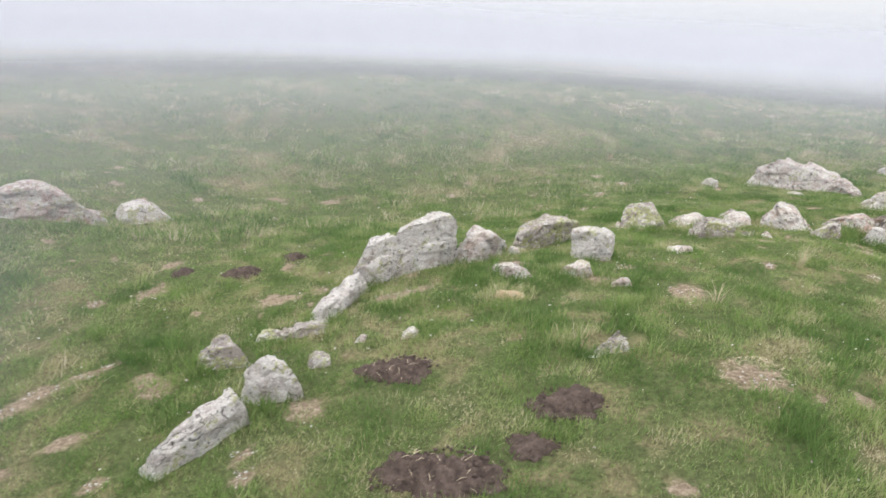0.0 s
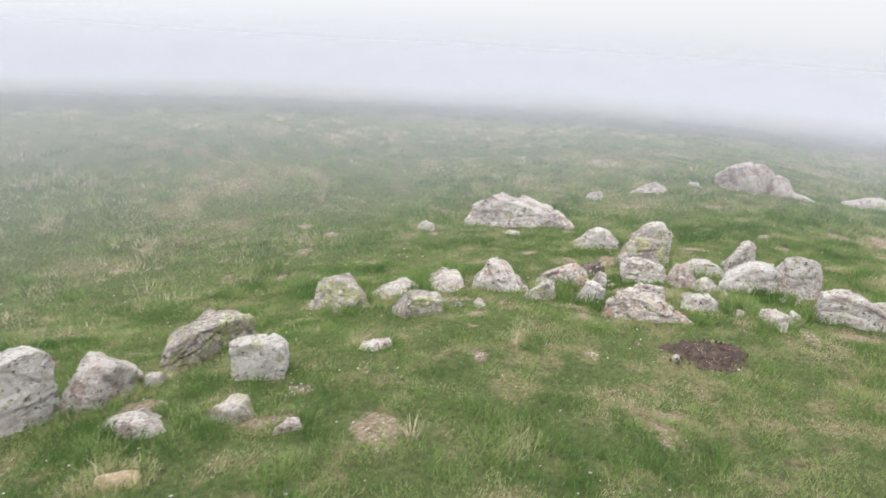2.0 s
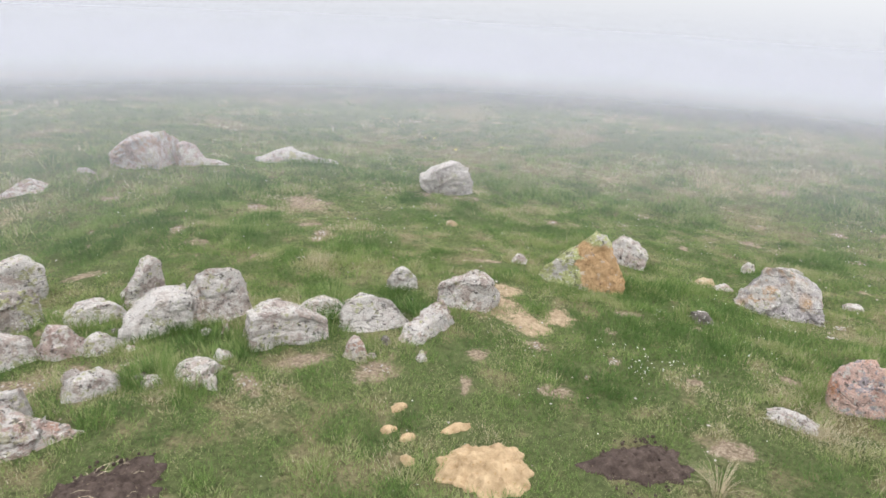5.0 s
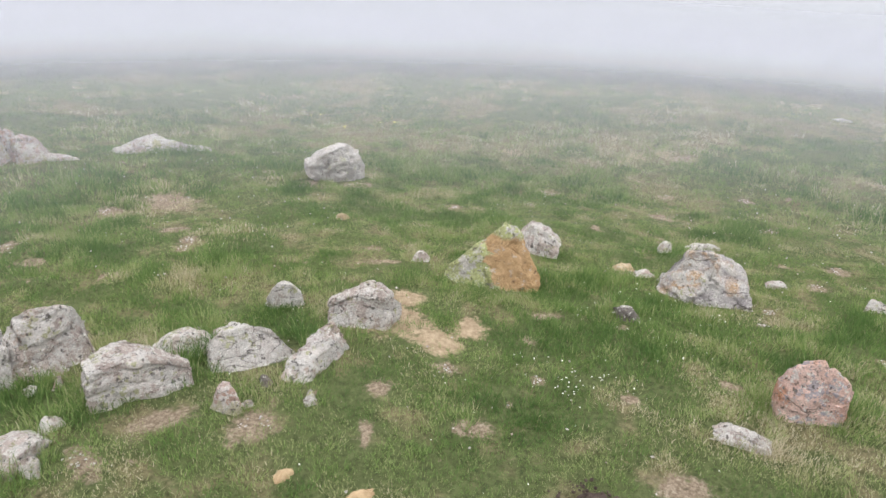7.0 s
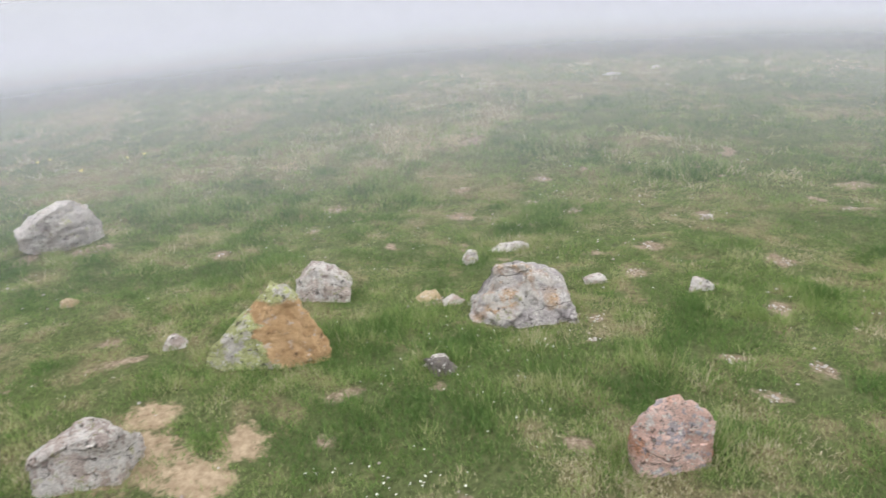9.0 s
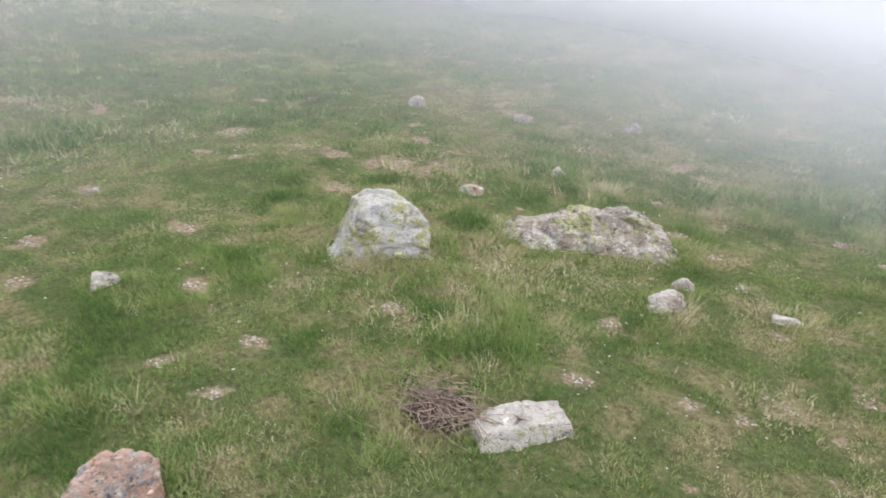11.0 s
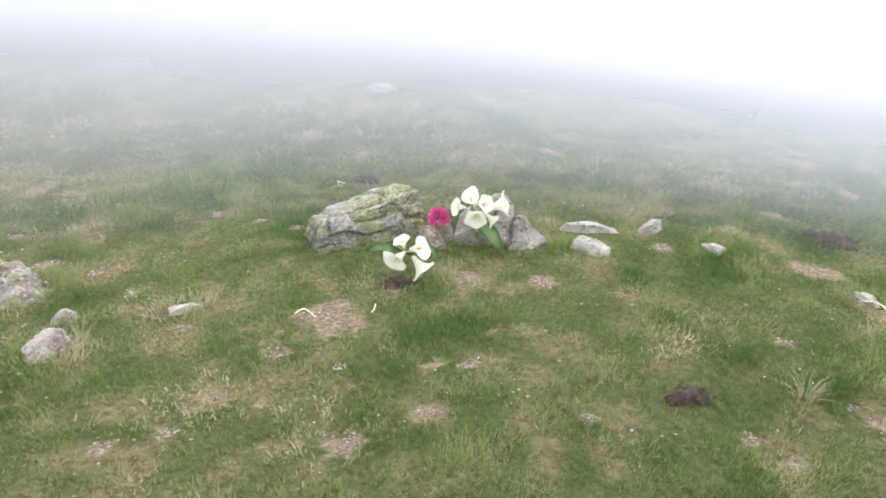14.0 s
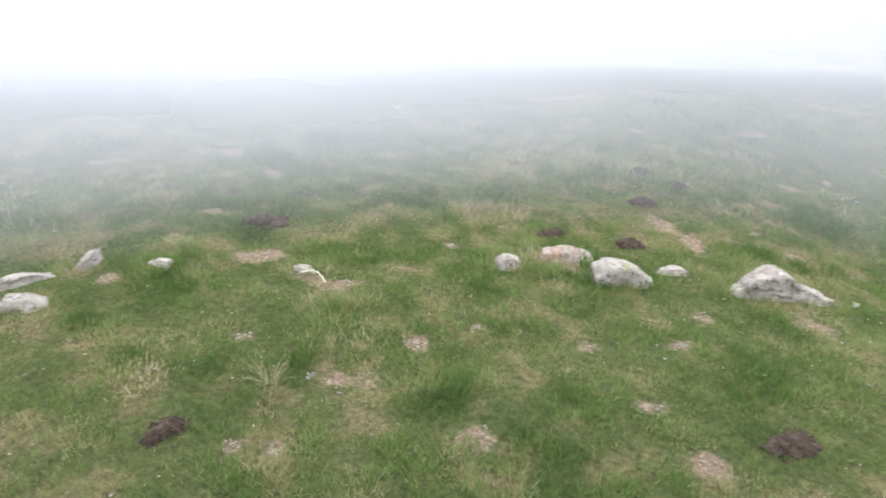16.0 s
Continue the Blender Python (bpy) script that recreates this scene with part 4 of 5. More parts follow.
rock("stone", 5.79, 7.29, -33, 0.43, 0.22, 0.11, [.5, .8, 1, .8], PINK, "low reddish outcrop in misty grass")
rock("stone", 6.36, 7.18, -54, 0.17, 0.10, 0.04, [.6, 1, .5], GREY, "small white stone in misty grass")
rock("boulder", 7.98, 6.12, -34, 0.76, 0.38, 0.13, [.4, .8, 1, .9, .5], GREY, "low flat pale boulder in misty grass")
rock("boulder", 7.72, 4.24, -63, 0.56, 0.32, 0.33, [.6, .85, 1, .95, .8], WHITE, "large pale layered boulder on a bare patch", neck=0.3, square=0.8, rough=1.3)
pyramid_rock("boulder", 5.97, 2.63, -88, 0.54, 0.27, 0.33, ORANGE, "pyramid shaped stone with rusty orange face and lichen")
rock("boulder", 6.59, 2.46, -86, 0.26, 0.18, 0.19, [.5, 1, .85, .45], GREY, "grey stone behind the orange stone")
rock("boulder", 6.18, 1.54, -88, 0.48, 0.30, 0.27, [.4, .72, 1, 1, .82, .45], CRACK, "grey cracked boulder with broken rusty edges", square=0.8, cuts=6)
rock("stone", 6.94, 1.68, -76, 0.09, 0.06, 0.08, [.7, 1, .8], GREY, "small white stone behind the cracked boulder")
rock("stone", 7.17, 1.43, -84, 0.23, 0.11, 0.05, [.4, .8, 1, .7], GREY, "low pale stone behind the cracked boulder")
rock("stone", 6.46, 1.94, -85, 0.14, 0.07, 0.03, [.8, 1, 1, .7], SAND, "flat yellow slab lying on the grass")
rock("stone", 6.36, 1.81, -96, 0.11, 0.07, 0.04, [.7, 1, .6], PINK, "small reddish broken slab beside the cracked boulder")
block_rock("boulder", 5.08, 1.21, -88, 0.27, 0.16, 0.25, [(.0, .66, 0, 1, .0, .82, 1.08, .36), (.42, 1.02, .03, 1, .0, 1.06, .68, .36)], RED, "reddish speckled boulder with rounded top")
rock("stone", 4.84, 1.51, -97, 0.24, 0.12, 0.04, [.6, .7, .9, 1, .6], GREY, "low broken white stone in dry grass")
rock("stone", 5.75, 1.91, -100, 0.14, 0.10, 0.06, [.5, .8, 1, .5], DARK, "small dark splintered stone beside a pale sliver")
rock("stone", 6.12, 3.08, -80, 0.10, 0.08, 0.06, [.6, 1, .95, .5], GREY, "small rounded grey stone in the turf")
rock("stone", 6.69, 3.79, -73, 0.09, 0.06, 0.04, [.7, 1, .7], SAND, "small yellow stone in the grass")
rock("boulder", 5.74, -0.40, -131, 0.48, 0.27, 0.28, [.5, .78, .95, 1, .97, .7], BLUISH, "big white boulder with yellow lichen on one side", square=0.68, form=2, rough=0.8)
rock("boulder", 5.07, -1.24, -154, 0.83, 0.32, 0.19, [.2, .42, .72, .84, .86, 1, .85, .5], MOSS, "long humped grey boulder with lichen and a split foot", rough=1.2)
rock("stone", 4.51, -0.87, -142, 0.15, 0.11, 0.07, [.4, .8, 1, .8], GREY, "small bluish grey stone in dry grass")
rock("stone", 4.53, -1.10, -174, 0.10, 0.05, 0.05, [.7, 1, .5], GREY, "low grey slab at the humped boulder's foot")
rock("stone", 4.56, 0.17, -124, 0.32, 0.20, 0.06, [.6, .85, .95, 1, .7], WHITE, "flat creamy white stone sunk in the turf", square=0.85)
rock("boulder", 3.34, -1.79, -168, 0.54, 0.28, 0.23, [.5, .62, .74, .86, .96, 1], GREEN, "broad green lichened boulder beside the white lilies", square=0.85, cuts=6, rough=0.8)
rock("stone", 3.07, -1.59, -169, 0.14, 0.08, 0.12, [.6, 1, .85, .4], PINK, "reddish slab leaning on the green lichened boulder")
rock("boulder", 2.84, -1.68, 165, 0.33, 0.16, 0.24, [.3, .5, .8, 1, .85], WHITE, "grey stone behind the upper lilies")
rock("boulder", 2.63, -1.59, 168, 0.29, 0.13, 0.16, [.8, 1, .85, .6, .4], WHITE, "rough pale stone next to the lilies")
rock("boulder", 2.27, -1.71, 162, 0.33, 0.13, 0.04, [.5, .8, 1, .9, .6], WHITE, "long low grey stone lying in the turf")
rock("stone", 2.33, -1.48, 147, 0.17, 0.10, 0.06, [.8, 1, .7, .3], WHITE, "low pale stone sloping into the turf")
rock("stone", 1.96, -1.66, 178, 0.12, 0.08, 0.07, [.6, 1, .9], WHITE, "small upright pale stone at the row's end")
rock("stone", 0.53, -0.34, 142, 0.17, 0.12, 0.05, [.6, 1, .95, .5], WHITE, "small rounded white stone in the grass")
rock("stone", 0.20, -0.19, 135, 0.29, 0.14, 0.05, [.6, .9, 1, .7, .5], PINK, "low brownish white outcrop in the turf")
rock("boulder", 0.22, 0.14, 133, 0.28, 0.15, 0.11, [.75, 1, .95, .85, .5], WHITE, "rough white kerb stone with ledges", square=0.85)
rock("stone", -0.07, 0.27, 144, 0.20, 0.10, 0.03, [.6, 1, .7], WHITE, "low flat pale stone in the grass")
rock("boulder", -0.36, 0.77, 141, 0.62, 0.20, 0.13, [.35, .8, 1, .95, .72, .62, .5, .25], WHITE, "low jagged grey kerb stone in the turf", rough=1.5)
rock("stone", 1.30, -0.94, 111, 0.11, 0.06, 0.05, [1, .7, .4], WHITE, "thin tilted grey stone splinter")
rock("stone", 7.52, -2.67, -162, 0.12, 0.09, 0.09, [.8, 1, .9], GREY, "small grey cube like stone in misty grass")
rock("stone", 6.65, -2.98, -143, 0.17, 0.12, 0.08, [.5, 1, .8], PINK, "small pinkish stone in misty grass")
rock("stone", 5.90, -3.38, -175, 0.15, 0.09, 0.08, [.8, 1, .6], PINK, "small pale pointed stone in misty grass")
rock("stone", 5.72, -1.97, -142, 0.09, 0.06, 0.07, [.7, 1, .5], GREY, "small pointed grey stone in the grass")
rock("stone", 5.91, -1.34, -166, 0.13, 0.08, 0.05, [.6, 1, .8], PINK, "small reddish stone in the grass")
rock("stone", 6.56, 1.06, -96, 0.18, 0.09, 0.03, [.5, 1, .7, .4], GREY, "low pale stone in misty grass")
rock("stone", 6.29, 0.63, -91, 0.13, 0.08, 0.06, [.5, 1, .9, .5], GREY, "small grey stone in the grass")
rock("stone", 4.10, -1.14, -156, 0.13, 0.05, 0.03, [.7, 1, .8], WHITE, "thin flat white stone lying in the turf")
rock("stone", 1.77, -1.41, 130, 0.11, 0.07, 0.03, [.5, 1, .8], WHITE, "small grey stone in misty turf")
rock("stone", 5.79, 1.93, -72, 0.11, 0.05, 0.04, [.5, 1, .9], WHITE, "thin pale stone sliver lying on a dark stone")
rock("stone", 12.33, -0.63, -84, 0.23, 0.12, 0.04, [.7, 1, .6], WHITE, "small white stone far off in mist")
rock("stone", 12.69, -1.35, -78, 0.19, 0.09, 0.04, [.7, 1, .6], WHITE, "small white stone far off in mist")
rock("stone", 7.35, 0.16, -135, 0.09, 0.05, 0.04, [.6, 1, .7], GREY, "small white stone in misty turf")
rock("stone", 3.13, -4.95, -172, 0.28, 0.17, 0.08, [.5, 1, .9, .5], GREY, "dark grey stone far off in the mist")


# ---- molehills and bare ground ----
def heap(kind, x, y, ang, length, width, height, material, label, category, rough, seed, uneven=0.18, clod=30.0):
    """A low heap lying on the turf, with an uneven rim and a crumbly top."""
    k, rings = 84, 32
    r = np.random.default_rng(seed)
    ph = r.uniform(0, 6.28, 4)
    ca, sa = math.cos(radians(ang)), math.sin(radians(ang))
    verts = []
    for i in range(rings + 1):
        f = i / rings
        for j in range(k):
            t = 2 * math.pi * j / k
            rim = 1 + uneven * (math.sin(2 * t + ph[0]) * 0.5 + math.sin(3 * t + ph[1]) * 0.6 + math.sin(5 * t + ph[2]) * 0.35 + math.sin(9 * t + ph[3]) * 0.4 + math.sin(17 * t + ph[1]) * 0.3)
            lx, ly = f * rim * math.cos(t) * length / 2, f * rim * math.sin(t) * width / 2
            verts.append((x + lx * ca - ly * sa, y + lx * sa + ly * ca, (1 - f * f) ** 1.2 if f < 1 else 0.0))
    V = np.array(verts)
    crumbs = np.array([noise.noise(Vector((p[0] * 26, p[1] * 26, 3.0))) + 0.6 * noise.noise(Vector((p[0] * 60, p[1] * 60, 9.0))) for p in verts])
    clods = np.array([0.45 - noise.voronoi(Vector((p[0] * clod, p[1] * clod, 0.3)))[0][0] for p in verts])
    crumbs = 0.6 * crumbs + 1.3 * clods
    soft = np.minimum(1, V[:, 2] * 4)
    z = ground_z(V[:, 0], V[:, 1]) + V[:, 2] * height + soft * crumbs * rough + 0.006
    z -= np.where(V[:, 2] == 0, 0.03, 0)
    V[:, 2] = z - gz(x, y)
    V[:, 0] -= x
    V[:, 1] -= y
    faces = [(i * k + j, (i + 1) * k + j, (i + 1) * k + (j + 1) % k, i * k + (j + 1) % k) for i in range(rings) for j in range(k)]
    ob = new(kind, mesh_from(kind, V, faces, material))
    ob.location = (x, y, gz(x, y))
    HOLES.append((x, y, ang, length * 0.42, width * 0.42))
    return tagged(ob, label, category)


def crumbs(parent, length, width, count, material):
    """Loose lumps of soil that have rolled off a molehill into the grass."""
    r = np.random.default_rng(count + int(length * 1000))
    bm = bmesh.new()
    x, y, z = parent.location
    for _ in range(count):
        t, f, q = r.uniform(0, 2 * math.pi), r.uniform(0.55, 1.2), r.uniform(0.003, 0.008) * (0.6 + length)
        px, py = f * math.cos(t) * length / 2, f * math.sin(t) * width / 2
        at = (px, py, gz(x + px, y + py) - z + 0.012 + max(0.0, 1 - f * f) ** 1.2 * (0.012 + 0.11 * length))
        for v in bmesh.ops.create_icosphere(bm, subdivisions=1, radius=q)["verts"]:
            v.co = v.co * r.uniform(0.7, 1.25) + Vector(at)
    tagged(part("soil_spill", bm, material, parent, "loose crumbs of dark soil"), kind="stuff")


def molehill(x, y, ang, length, width, label):
    wide = max(width, length * 0.6)
    ob = heap("molehill", x, y, ang, length, wide, 0.012 + 0.11 * length, SOIL, label, "molehill", 0.012 + 0.035 * length, int(abs(x * 71 + y * 37) * 10), 0.21)
    crumbs(ob, length, wide, 30 + int(130 * length), SOIL)
    return ob


def sand_patch(x, y, ang, length, width, label):
    tall = 0.05 if "heap" in label else 0.02
    return heap("sand_patch", x, y, ang, length, width, tall, SANDY, label, "sand", 0.026 if length > 0.2 else 0.006, int(abs(x * 71 + y * 37) * 10), 0.15, 30.0 if length > 0.2 else 30.0)


def rubble(count):
    """Small broken stones lying among the tumbled kerb stones."""
    r = np.random.default_rng(19)
    near = [q for q in ROCKS if 1.4 < q[0] < 5.0 and 2.9 < q[1] < 5.4]
    for _ in range(count):
        x, y, ang, a, c = near[r.integers(len(near))]
        t, s = r.uniform(0, 2 * math.pi), r.uniform(0.04, 0.10)
        px, py = x + (a + 0.5 * s) * math.cos(t) * 1.05, y + (a + 0.5 * s) * math.sin(t) * 0.8
        rock("stone", px, py, r.uniform(0, 180), s, s * r.uniform(0.5, 0.8), s * r.uniform(0.3, 0.6), [0.5, 1.0, r.uniform(0.5, 0.9)], (GREY, PINK, DARK, MOSS)[r.integers(4)], "small broken stone lying among the kerb stones")


rubble(46)


molehill(0.04, 2.03, -8, 0.42, 0.24, "wide dark brown molehill of fresh soil in grass")
molehill(0.36, 2.15, -8, 0.18, 0.13, "small dark molehill of fresh soil")
molehill(0.54, 2.39, -6, 0.28, 0.22, "rounded dark brown molehill of fresh crumbs")
molehill(-0.12, 2.76, -12, 0.31, 0.22, "low dark molehill with loose stones")
molehill(-1.08, 4.16, -12, 0.20, 0.23, "dark molehill beyond the stone kerb")
molehill(-1.47, 4.23, -11, 0.12, 0.13, "small dark molehill beyond the kerb")
molehill(-0.81, 4.44, -11, 0.14, 0.19, "small dark molehill beyond the stone kerb")
molehill(3.22, 3.58, -40, 0.42, 0.30, "broad black molehill with straw and a white chip")
molehill(4.23, 2.02, -63, 0.37, 0.24, "flat black molehill beside dry grass")
molehill(2.34, -0.39, -177, 0.14, 0.07, "small dark molehill in short grass")
molehill(3.33, -2.58, -165, 0.13, 0.11, "small dark molehill behind the lilies")
molehill(1.08, -1.52, 139, 0.26, 0.12, "dark molehill in misty grass")
molehill(0.02, -0.38, 141, 0.17, 0.08, "small dark molehill in misty grass")
molehill(0.96, 1.17, 134, 0.18, 0.12, "small dark brown molehill in short grass")
molehill(-1.28, -0.48, 144, 0.24, 0.13, "dark molehill far off in mist")
molehill(-1.31, -0.24, 145, 0.16, 0.11, "dark molehill far off in mist")
molehill(-0.86, -0.25, 143, 0.19, 0.09, "low dark molehill in mist")
molehill(-0.20, -0.01, 142, 0.17, 0.09, "dark molehill behind the low outcrop")
sand_patch(3.94, 2.52, -40, 0.36, 0.30, "crumbly heap of yellow sand")
sand_patch(4.16, 2.98, -42, 0.07, 0.05, "small lump of yellow sand")
sand_patch(4.01, 2.95, -39, 0.07, 0.04, "small lump of yellow sand")
sand_patch(3.99, 2.86, -40, 0.06, 0.05, "small lump of yellow sand")
sand_patch(3.85, 2.79, -41, 0.05, 0.06, "small lump of yellow sand")
sand_patch(4.13, 2.71, -40, 0.12, 0.05, "small lump of yellow sand")

# dark heap added in place of the shadow below the lower lilies
molehill(3.25, -1.21, -165, 0.12, 0.08, "dark soil patch standing in for shadow under the lilies")
molehill(4.75, 0.30, -120, 0.24, 0.15, "patch of dark soil under dead twigs")


# ---- lilies on the stones ----
def bloom(parent, at, aim, size, turn=0.0):
    """A calla lily: a flared spathe with a drawn-out tip, and its spadix."""
    rows, k = [], 20
    for i in range(13):
        f = i / 12
        row = []
        for j in range(k):
            t = 2 * math.pi * j / k
            lip = max(0.0, math.cos(t))
            rad = (0.07 + 0.16 * f + 0.27 * f**4) * (1 + 0.05 * f * math.sin(3 * t + turn) + 0.05 * f * f * math.sin(5 * t + 2 * turn))
            tip = lip**4 * f**4
            row.append((rad * math.cos(t) + 0.06 * tip, rad * math.sin(t) * (1 - 0.25 * tip), 0.70 * f - 0.12 * f**6 + 0.05 * tip + 0.13 * (math.cos(t) + 1) * f * f + 0.05 * f**4 * math.sin(4 * t + turn)))
        rows.append([tuple(size * c for c in p) for p in row])
    m = look(at, aim) @ pose(0, 0, 0, 180, 0, turn)
    ob = part("bloom", grid_bm(rows, True), PETAL, parent, "white funnel shaped lily bloom")
    ob.matrix_basis = Matrix.Translation(parent.location).inverted() @ m
    rows = [[(0.035 * size * math.cos(t) * w, 0.035 * size * math.sin(t) * w, size * z) for t in np.linspace(0, 2 * math.pi, 9)[:-1]] for z, w in ((0.1, 1), (0.45, 1), (0.58, 0.7), (0.62, 0.1))]
    sp = part("spadix", grid_bm(rows, True), SPADIX, ob, "yellow spadix")
    return ob


def tube(points, radius):
    rows = []
    for i, p in enumerate(points):
        d = (Vector(points[min(i + 1, len(points) - 1)]) - Vector(points[max(i - 1, 0)])).normalized()
        s = d.cross(Vector((0.3, 0.2, 1))).normalized()
        t = d.cross(s)
        rows.append([tuple(Vector(p) + radius * (math.cos(a) * s + math.sin(a) * t)) for a in np.linspace(0, 2 * math.pi, 7)[:-1]])
    return grid_bm(rows, True)


def leaf(parent, points, width, twist=(0, 0, 1)):
    rows = []
    k = len(points)
    for i, p in enumerate(points):
        f = i / (k - 1)
        d = (Vector(points[min(i + 1, k - 1)]) - Vector(points[max(i - 1, 0)])).normalized()
        s = d.cross(Vector(twist)).normalized()
        up = s.cross(d)
        w = width * (math.sin(math.pi * min(0.97, 0.12 + 0.86 * f)) ** 0.8)
        rows.append([tuple(Vector(p) + s * w * e + up * w * 0.35 * abs(e)) for e in (-0.5, -0.25, 0, 0.25, 0.5)])
    bm = grid_bm(rows)
    bmesh.ops.solidify(bm, geom=bm.faces[:], thickness=0.0015)
    return part("leaf", bm, LEAF, parent, "broad glossy green leaf")


def bouquet(base, blooms, leaves, stems, label):
    root = new("lily_bouquet")
    root.location = base
    bpy.context.view_layer.update()
    tagged(root, label, "flowers", group="lily bouquets")
    for at, aim, size, turn in blooms:
        bloom(root, at, aim, size, turn)
    shift = lambda pts: [tuple(Vector(p) - Vector(base)) for p in pts]
    for pts, width, twist in leaves:
        leaf(root, shift(pts), width, twist)
    for pts in stems:
        part("stem", tube(shift(pts), 0.006), STEM, root, "green flower stem")
    return root


bouquet((3.20, -1.40, 0.05), [
    ((3.215, -1.300, 0.150), (3.765, -0.650, 0.010), 0.108, 70),
    ((3.190, -1.305, 0.160), (2.640, -0.755, 0.500), 0.104, -30),
    ((3.215, -1.310, 0.165), (3.465, -1.010, 1.000), 0.075, 200),
    ((3.180, -1.290, 0.135), (2.760, -0.740, -0.320), 0.118, 30),
], [([(3.22, -1.37, 0.11), (3.28, -1.35, 0.15), (3.33, -1.32, 0.165), (3.38, -1.29, 0.16)], 0.045, (0, 0.5, 1)),
    ([(3.20, -1.36, 0.08), (3.27, -1.33, 0.10), (3.32, -1.28, 0.08), (3.35, -1.25, 0.06)], 0.03, (0, 0.5, 1)),
    ([(3.18, -1.36, 0.10), (3.13, -1.37, 0.15), (3.09, -1.36, 0.13), (3.06, -1.34, 0.08)], 0.04, (0, 0.5, 1))],
   [[(3.26, -1.36, 0.16), (3.20, -1.40, 0.10), (3.13, -1.46, 0.08), (3.04, -1.52, 0.07)], [(3.19, -1.33, 0.13), (3.17, -1.40, 0.09), (3.10, -1.50, 0.07)]],
    "white calla lilies with green leaves leaning on a lichened boulder")
bouquet((2.86, -1.66, 0.10), [
    ((2.915, -1.560, 0.240), (3.415, -1.300, 0.400), 0.085, 200),
    ((2.885, -1.565, 0.258), (3.012, -1.318, 0.707), 0.08, 90),
    ((2.866, -1.535, 0.225), (2.992, -1.062, 0.190), 0.10, 60),
    ((2.848, -1.562, 0.250), (2.700, -1.148, 0.480), 0.085, 10),
    ((2.815, -1.560, 0.235), (2.300, -1.400, 0.420), 0.125, 20),
    ((2.825, -1.550, 0.215), (2.450, -1.288, -0.150), 0.075, 0),
], [([(2.88, -1.60, 0.20), (2.85, -1.54, 0.18), (2.80, -1.47, 0.13), (2.75, -1.41, 0.06)], 0.075, (0.3, 0.6, 1)),
    ([(2.90, -1.62, 0.20), (2.94, -1.60, 0.24), (2.96, -1.58, 0.20), (2.97, -1.54, 0.12)], 0.05, (0, 0.5, 1)),
    ([(2.82, -1.64, 0.22), (2.78, -1.66, 0.28), (2.74, -1.66, 0.28)], 0.04, (0, 0.5, 1))],
   [[(2.88, -1.62, 0.26), (2.87, -1.63, 0.20), (2.90, -1.64, 0.12)], [(2.81, -1.61, 0.24), (2.85, -1.62, 0.18), (2.89, -1.63, 0.11)]],
    "white calla lilies with a long leaf on grey stones")


def carnation(x, y, z, size):
    """A ruffled magenta flower head with its paper-brown base."""
    root = new("carnation")
    root.location = (x, y, z)
    tagged(root, "bright magenta carnation head wedged between two stones", "flower")
    for i in range(34):
        t = i * 2.399963
        e = math.acos(1 - 1.35 * (i + 0.5) / 34)
        d = Vector((math.sin(e) * math.cos(t), math.sin(e) * math.sin(t), math.cos(e)))
        s = d.cross(Vector((0.31, 0.72, 0.4))).normalized()
        w = d.cross(s)
        rows = []
        for a in range(4):
            f = a / 3
            rows.append([tuple(d * size * (0.45 + 0.55 * f + 0.10 * math.sin(b * 2.1 + i)) + s * size * 0.34 * (b - 2) / 2 * (0.5 + f) + w * size * 0.12 * math.sin(b * 2.6 + i * 1.7)) for b in range(5)])
        part("petal", grid_bm(rows), MAGENTA, root)
    rows = [[(size * w * math.cos(t) - 0.2 * size, size * w * math.sin(t), size * h) for t in np.linspace(0, 2 * math.pi, 11)[:-1]] for h, w in ((-1.1, 0.1), (-1.0, 0.45), (-0.3, 0.62), (0.1, 0.5))]
    part("calyx", grid_bm(rows, True), BROWNPAPER, root, "brown papery calyx")
    return root


carnation(3.03, -1.62, 0.165, 0.05)


# ---- grass ----
CELL, LOX, LOY = 0.02, -5.0, -6.0
COLS, LINES = 800, 800


def raster(spots, grow=1.0):
    """1 inside the ellipses, on a fine grid over the hilltop."""
    grid = np.zeros((COLS, LINES), np.float32)
    for hx, hy, ang, a, b in spots:
        reach = max(a, b) * 1.5
        i0, i1 = int((hx - reach - LOX) / CELL), int((hx + reach - LOX) / CELL) + 2
        j0, j1 = int((hy - reach - LOY) / CELL), int((hy + reach - LOY) / CELL) + 2
        i0, j0, i1, j1 = max(i0, 0), max(j0, 0), min(i1, COLS), min(j1, LINES)
        if i1 <= i0 or j1 <= j0:
            continue
        dx, dy = np.meshgrid(LOX + CELL * (np.arange(i0, i1) + 0.5) - hx, LOY + CELL * (np.arange(j0, j1) + 0.5) - hy, indexing="ij")
        ca, sa = math.cos(radians(ang)), math.sin(radians(ang))
        d = np.sqrt(((dx * ca + dy * sa) / (a * grow)) ** 2 + ((-dx * sa + dy * ca) / (b * grow)) ** 2)
        grid[i0:i1, j0:j1] = np.maximum(grid[i0:i1, j0:j1], np.clip(1.5 - d, 0, 1))
    return grid


SOLID, THIN = raster(HOLES), raster(SPARSE + SANDS)


def clear_of(x, y):
    i = np.clip(((x - LOX) / CELL).astype(int), 0, COLS - 1)
    j = np.clip(((y - LOY) / CELL).astype(int), 0, LINES - 1)
    return (SOLID[i, j] < 0.5) & (THIN[i, j] + rng.normal(0, 0.2, len(x)) + 2.6 * (fbm(x, y, 13.0, 81, 2) - 0.5) < 0.72)


